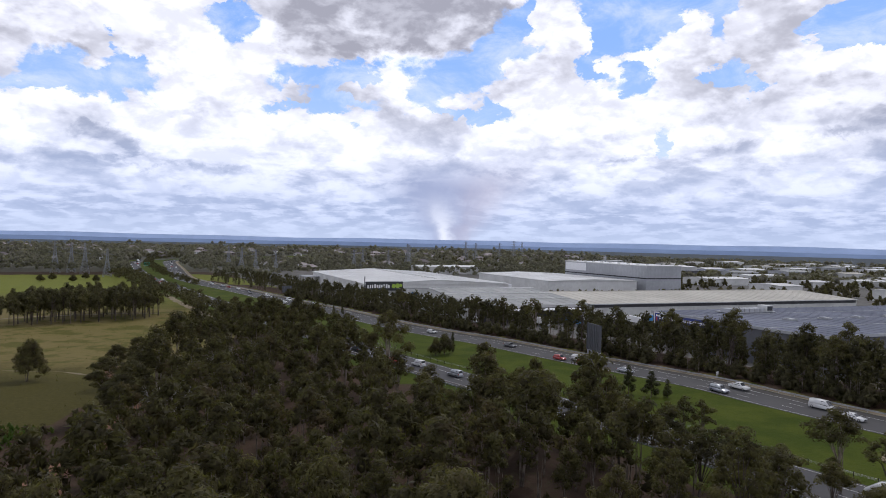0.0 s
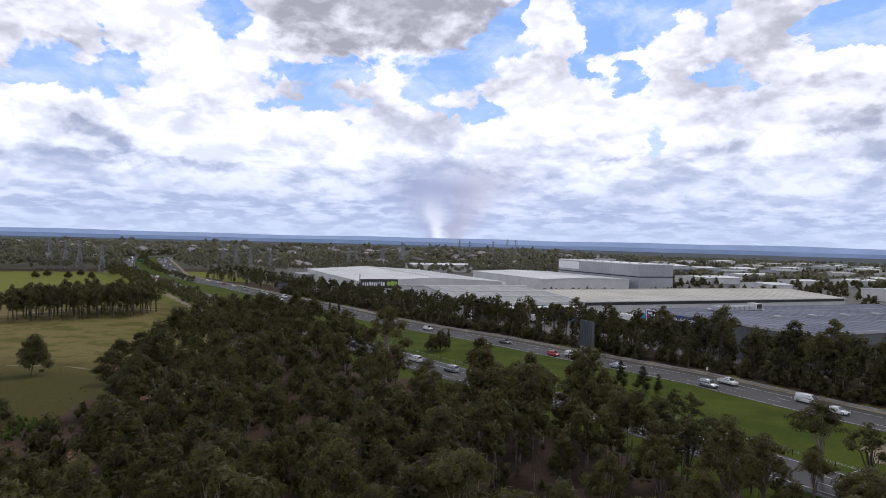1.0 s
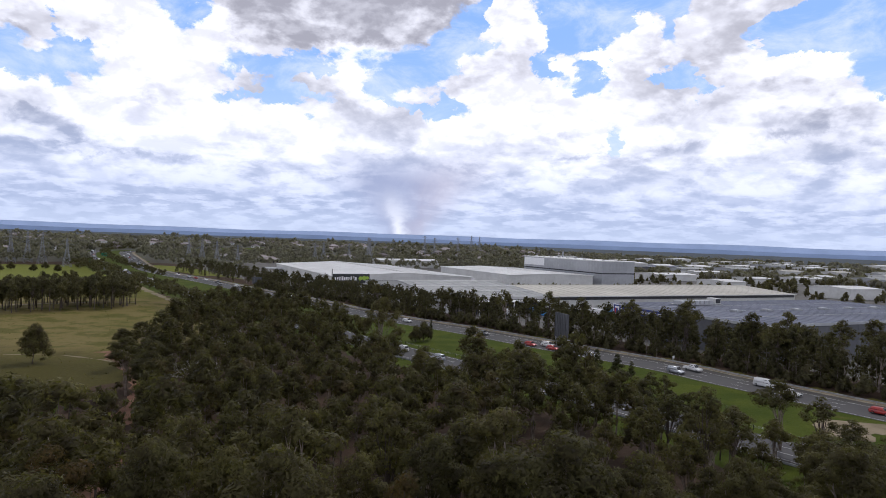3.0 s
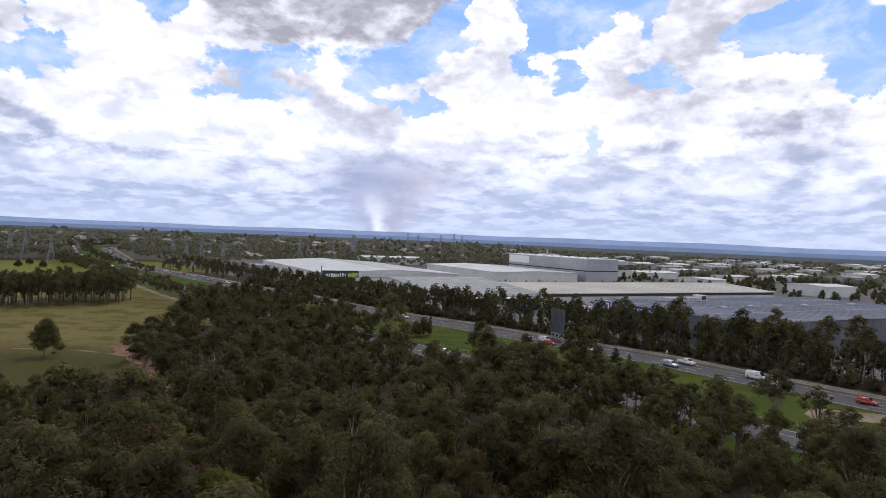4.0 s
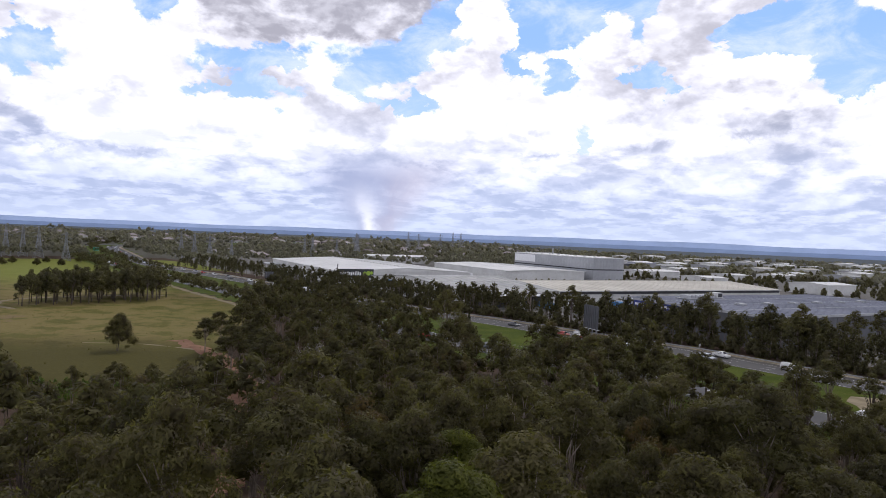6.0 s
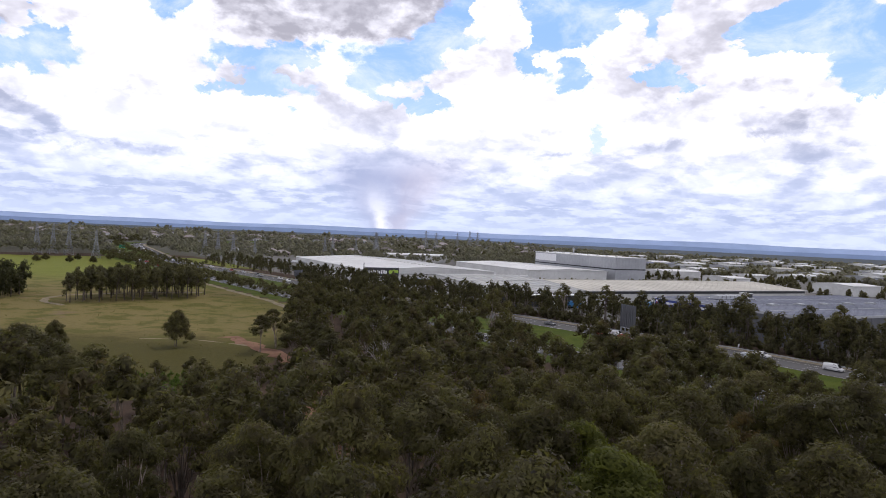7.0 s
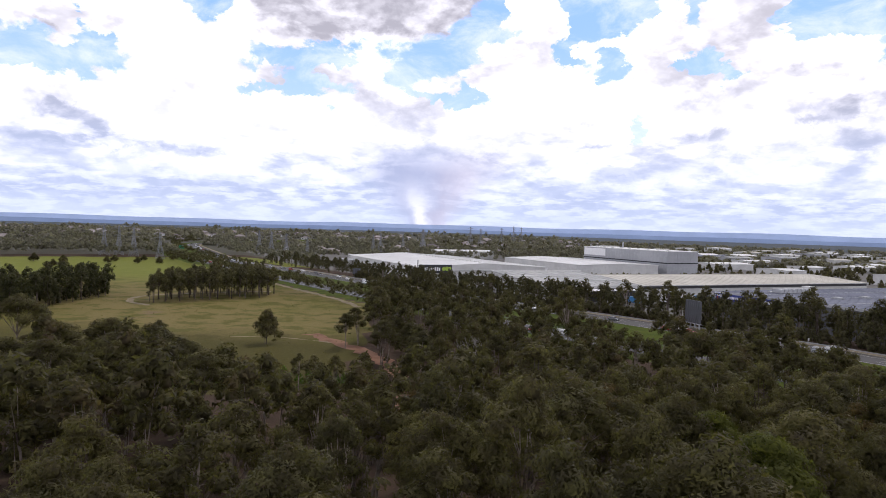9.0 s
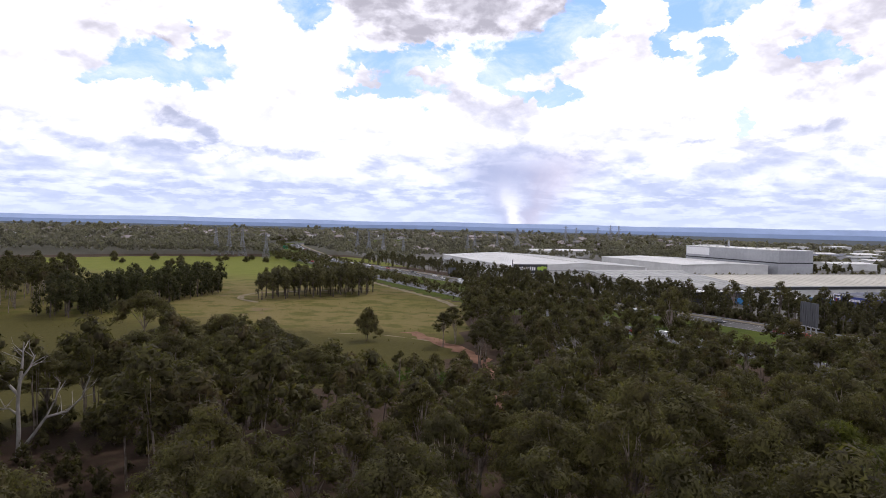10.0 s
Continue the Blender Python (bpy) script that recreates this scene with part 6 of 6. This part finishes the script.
# ---- transmission towers ----
def pylon(h, label):
    top = thing("transmission_tower", label, "pylon", "transmission towers")
    b, wst, hw = h * 0.13, h * 0.035, h * 0.62
    r = 0.17
    for sx in (-1, 1):
        for sy in (-1, 1):
            part("leg", Solid().tube((sx * b, sy * b, -0.5), (sx * wst, sy * wst, hw), r * 1.3, r, 4).tube((sx * wst, sy * wst, hw), (sx * wst * 0.5, sy * wst * 0.5, h), r, r * 0.7, 4).mesh("leg", PYLON), top)
    s = Solid()
    levels = [hw * t for t in (0, 0.2, 0.38, 0.54, 0.68, 0.8, 0.9, 1.0)]
    at = lambda z: b + (wst - b) * z / hw if z <= hw else wst * (1 - 0.5 * (z - hw) / (h - hw))
    levels += [hw + (h - hw) * t for t in (0.2, 0.4, 0.6, 0.8, 1.0)]
    for z0, z1 in zip(levels[:-1], levels[1:]):
        a0, a1 = at(z0), at(z1)
        c0 = [(-a0, -a0), (a0, -a0), (a0, a0), (-a0, a0)]
        c1 = [(-a1, -a1), (a1, -a1), (a1, a1), (-a1, a1)]
        for i in range(4):
            j = (i + 1) % 4
            s.tube((*c0[i], z0), (*c1[j], z1), r * 0.6, sides=3, caps=False)
            s.tube((*c0[j], z0), (*c1[i], z1), r * 0.6, sides=3, caps=False)
            s.tube((*c1[i], z1), (*c1[j], z1), r * 0.6, sides=3, caps=False)
    part("lattice", s.mesh("lattice", PYLON), top)
    for t, reach in ((0.66, 0.17), (0.79, 0.20), (0.92, 0.15)):
        z = h * t
        a = Solid()
        for sx in (-1, 1):
            for sy in (-1, 1):
                a.tube((sx * wst * 0.7, sy * wst * 0.7, z), (sx * h * reach, 0, z), r * 0.8, r * 0.5, 4)
            a.tube((sx * wst * 0.6, 0, z + h * 0.05), (sx * h * reach, 0, z), r * 0.7, r * 0.5, 4)
            a.tube((sx * h * reach, 0, z), (sx * h * reach, 0, z - h * 0.045), r * 0.5, sides=4)
        part("crossarm", a.mesh("crossarm", PYLON), top)
    return top


tower = pylon(30, "grey lattice transmission tower beyond the field")
spots = [(-247, 636, 28), (-236, 642, 29), (-220, 628, 29), (-190, 590, 25), (-119, 756, 30), (-106, 762, 31), (-89, 744, 30), (-66, 720, 27), (20, 860, 29), (32, 880, 30), (94, 905, 38), (99, 925, 36),
         (70, 930, 28), (224, 1143, 38), (237, 1120, 36), (300, 1200, 36), (353, 1290, 38), (372, 1296, 37)]
for i, (x, y, h) in enumerate(spots):
    at = Matrix.Translation((x, y, height(x, y))) @ Matrix.Rotation(0.5, 4, "Z") @ Matrix.Diagonal((h / 30,) * 3 + (1,))
    if i == 0:
        tower.matrix_basis = at
    else:
        copy_thing(tower, at)


# ---- suburbs on the ridge ----
def house(label, wall):
    top = thing("house", label, "house", "suburban houses")
    part("wall", Solid().box(-6, 6, -4.5, 4.5, -0.5, 3.0).mesh("wall", wall), top)
    part("roof", Solid().poly([(-6.6, -5.1, 2.9), (6.6, -5.1, 2.9), (6.6, 5.1, 2.9), (-6.6, 5.1, 2.9), (-2.2, 0, 5.4), (2.2, 0, 5.4)], [(3, 2, 1, 0), (0, 1, 5, 4), (1, 2, 5), (2, 3, 4, 5), (3, 0, 4)]).mesh("roof", TILE_ROOF), top)
    for x_ in (-4, 3.5):
        part("window", Solid().box(x_ - 0.9, x_ + 0.9, -4.56, -4.5, 0.9, 2.1).mesh("window", GLASS), top)
    part("door", Solid().box(-0.5, 0.5, -4.56, -4.5, -0.4, 2.0).mesh("door", DARK), top)
    return top


home_a = house("small brick house with a tiled hip roof", BRICK)
home_b = house("small rendered white house with a tiled hip roof", WALL_WHITE)
for x, y, k, turn_, pale in HOMES:
    base = home_b if pale else home_a
    at = Matrix.Translation((x, y, height(x, y))) @ Matrix.Rotation(turn_, 4, "Z") @ Matrix.Diagonal((k, k, k, 1))
    if base.name not in used:
        used.add(base.name)
        base.matrix_basis = at
    else:
        copy_thing(base, at)


# ---- dead trees, bushes, tracks ----
def dead_tree(rng, h, label):
    top = thing("dead_tree", label, "tree")
    s = Solid()

    def grow(p, d, length, r, depth):
        bend = p + d * length * 0.5 + Vector(rng.normal(0, 0.06, 3)) * length
        q = p + d * length
        s.tube(p, bend, r, r * 0.82, 6 if depth < 2 else 4, caps=False)
        s.tube(bend, q, r * 0.82, r * 0.64, 6 if depth < 2 else 4, caps=False)
        if depth >= 6 or r < 0.012:
            return
        for _ in range(3 if depth in (0, 2, 4) else 2):
            e = (d + Vector(rng.normal(0, 0.50, 3)) + Vector((0, 0, 0.10))).normalized()
            grow(q, e, length * rng.uniform(0.58, 0.82), r * 0.62, depth + 1)

    grow(Vector((0, 0, -0.3)), Vector((0.05, 0, 1)).normalized(), h * 0.31, h * 0.0155, 0)
    part("trunk", s.mesh("trunk", DEADWOOD, True), top)
    return top


old_dead = thing("dead_tree", "bare dead eucalypt with forked pale grey limbs", "tree", at=stand(-122.0, 83.0))
wood_ = Solid()


def bough(points, r0, r1, twigs):
    """One bent limb through the points, thinning from r0 to r1, with fine twigs near its end."""
    n = len(points) - 1
    for i in range(n):
        wood_.tube(points[i], points[i + 1], r0 + (r1 - r0) * i / n, r0 + (r1 - r0) * (i + 1) / n, 8, caps=False)
    for _ in range(twigs):
        t = rng.uniform(0.45, 1.0) * n
        i = min(n - 1, int(t))
        p = Vector(points[i]).lerp(Vector(points[i + 1]), t - i)
        d = Vector((rng.normal(0, 0.8), rng.normal(0, 0.8), rng.uniform(0.0, 1.0))).normalized()
        q = p + d * rng.uniform(0.8, 2.2)
        wood_.tube(p, q, 0.06, 0.03, 5, caps=False)
        for _ in range(2):
            wood_.tube(q, q + (d + Vector(rng.normal(0, 0.5, 3))).normalized() * rng.uniform(0.5, 1.3), 0.03, 0.012, 4, caps=False)


bough([(0, 0, -0.4), (0.2, 0, 4.0), (0.0, 0.1, 8.0), (0.3, 0.1, 11.0)], 0.31, 0.22, 0)
bough([(0.3, 0.1, 11.0), (0.6, 0.1, 13.2), (0.9, 0, 16.4)], 0.28, 0.06, 6)
bough([(0.3, 0.1, 11.0), (1.6, 0.3, 13.0), (2.2, 0.4, 14.6)], 0.20, 0.06, 5)
bough([(0.1, 0.1, 9.0), (-1.6, -0.3, 11.2), (-3.4, -0.6, 13.2), (-4.6, -0.5, 14.2)], 0.24, 0.06, 7)
bough([(0.1, 0.1, 6.2), (-1.4, 0.5, 7.0), (-3.6, 0.7, 6.7)], 0.18, 0.05, 5)
bough([(0.2, 0, 1.0), (2.0, 0.3, 3.4), (3.6, 0.5, 5.8), (6.4, 0.6, 6.6), (8.4, 0.6, 8.6), (9.6, 0.4, 11.6)], 0.25, 0.07, 10)
bough([(3.6, 0.5, 5.8), (4.6, 1.0, 8.2), (5.2, 1.2, 10.6)], 0.13, 0.05, 6)
part("trunk", wood_.mesh("trunk", DEADWOOD, True), old_dead)
dead_tree(rng, 14, "bare dead tree with tangled pale twigs").matrix_basis = stand(-27, 148)
dead_tree(rng, 13, "leafless grey tree among the woodland").matrix_basis = stand(-33, 118, 1.0, 2.0)
for x, y, h, w_ in ((25, 211, 6.5, 0.85), (22, 209, 5.5, 0.8), (-4, 319, 5.5, 0.6), (-8, 321, 5, 0.55), (28, 214, 6.5, 0.6)):
    b_ = oaks[rng.integers(2)] if w_ < 0.7 else bushes[rng.integers(2)]
    plant_tree(b_, x, y, h, 11.0 if w_ < 0.7 else 5.0, wide=w_ * (1.35 if w_ < 0.7 else 1.0))
for x, y, h, w_ in ((58.9, 156, 6.8, 1.35), (63, 153, 6.0, 1.75), (66.2, 151.5, 4.4, 1.5)):
    plant_tree(oaks[rng.integers(2)], x, y, h, 11.0, wide=w_)
for x, y, h in ((6, 126, 12), (9, 140, 11), (4, 146, 13), (10, 114, 12), (-62, 117, 9), (-69, 121, 8.5), (-57, 114, 10), (-74, 115, 9), (-66, 111, 10), (-79, 110, 10)):
    plant_tree(gums_mid[rng.integers(5)], x, y, h, wide=1.2)
for x, y, h in ((-128, 88, 4), (-122, 93, 4.6), (-116, 93, 4.2), (-134, 93, 4.8), (-111, 88, 4), (-141, 97, 5), (-105, 85, 4), (-126, 98, 4.5), (-99, 80, 3.8)):
    plant_tree(bushes[rng.integers(2)], x, y, h, 5.0)
for i in range(11):
    x, y = -330 + i * 17 + rng.uniform(-7, 7), 500 + rng.uniform(-35, 55)
    plant_tree(bushes[rng.integers(2)], x, y, rng.uniform(4.5, 7), 5.0)
for x, y in ((-214, 545), (-196, 560), (-176, 575), (-168, 580), (-158, 570), (-226, 470)):
    plant_tree(bushes[rng.integers(2)], x, y, rng.uniform(4.5, 7.5), 5.0)
# trees on the far median and along the inner edge of the road
far_med = []
for p, n in zip(INNER, sideways(INNER)):
    if p[1] > 470:
        for q in range(2):
            far_med.append((*(p - n * rng.uniform(4, 9 if p[1] < 620 else 14)), rng.uniform(0.3, 0.62)))
    if p[1] > 225:
        for q in range(2):
            far_med.append((*(p + n * rng.uniform(19, 34)), rng.uniform(0.5, 0.9)))
low_crowd("roadside_trees", "dark shrubs and trees along the motorway edges", far_med, forms_far, GUM_DARK, BARK_DARK, 0.5, 0.9, "trees", stems=False)
reeds = [(x, y, rng.uniform(0.25, 0.5)) for x, y in scatter(rng, [(-98, 128), (-60, 122), (-56, 134), (-70, 142), (-100, 142)], 1.6, 3000)]
low_crowd("scrub", "bright green low scrub at the edge of the pasture", reeds, forms_scrub, REED, BARK_DARK, 0.5, 0.45, "scrub", stems=False)
ribbon("dirt_track", TRAIL, -2.3, 2.3, 0.05, DIRT, "bare red dirt track into the woodland", "track", wobble=0.7)
ribbon("dirt_track", spline([(-58, 178), (-66, 184), (-76, 190), (-90, 192)], 4), -0.3, 0.3, 0.05, TRACK, "faint worn track across the pasture", "track", wobble=0.35)
ribbon("dirt_track", spline([(-46, 262), (-50, 280), (-62, 312), (-78, 350), (-108, 428)], 4), -1.6, 1.6, 0.05, TRACK, "pale dirt track beside the roadside trees", "track", wobble=0.4)
ribbon("dirt_track", spline([(-128, 266), (-137, 276), (-140, 292), (-132, 305), (-100, 318), (-84, 320)], 4), -1.3, 1.3, 0.05, TRACK, "pale winding track round the copse", "track", wobble=0.3)
ribbon("dirt_track", spline([(101, 96), (94, 102), (86, 106), (80, 99)], 3), -4.5, 4.5, 0.05, TRACK, "gravel crossover on the median", "track", wobble=0.6)
tufts = [(x, y, rng.uniform(0.05, 0.14)) for x, y in rng.uniform((-190, 150), (-52, 330), (700, 2))]
low_crowd("grass_tufts", "scattered grass tussocks on dry pasture", tufts, forms_scrub, TUSSOCK, BARK_DARK, 0.25, 0.9, "grass", core=0.0, stems=False)
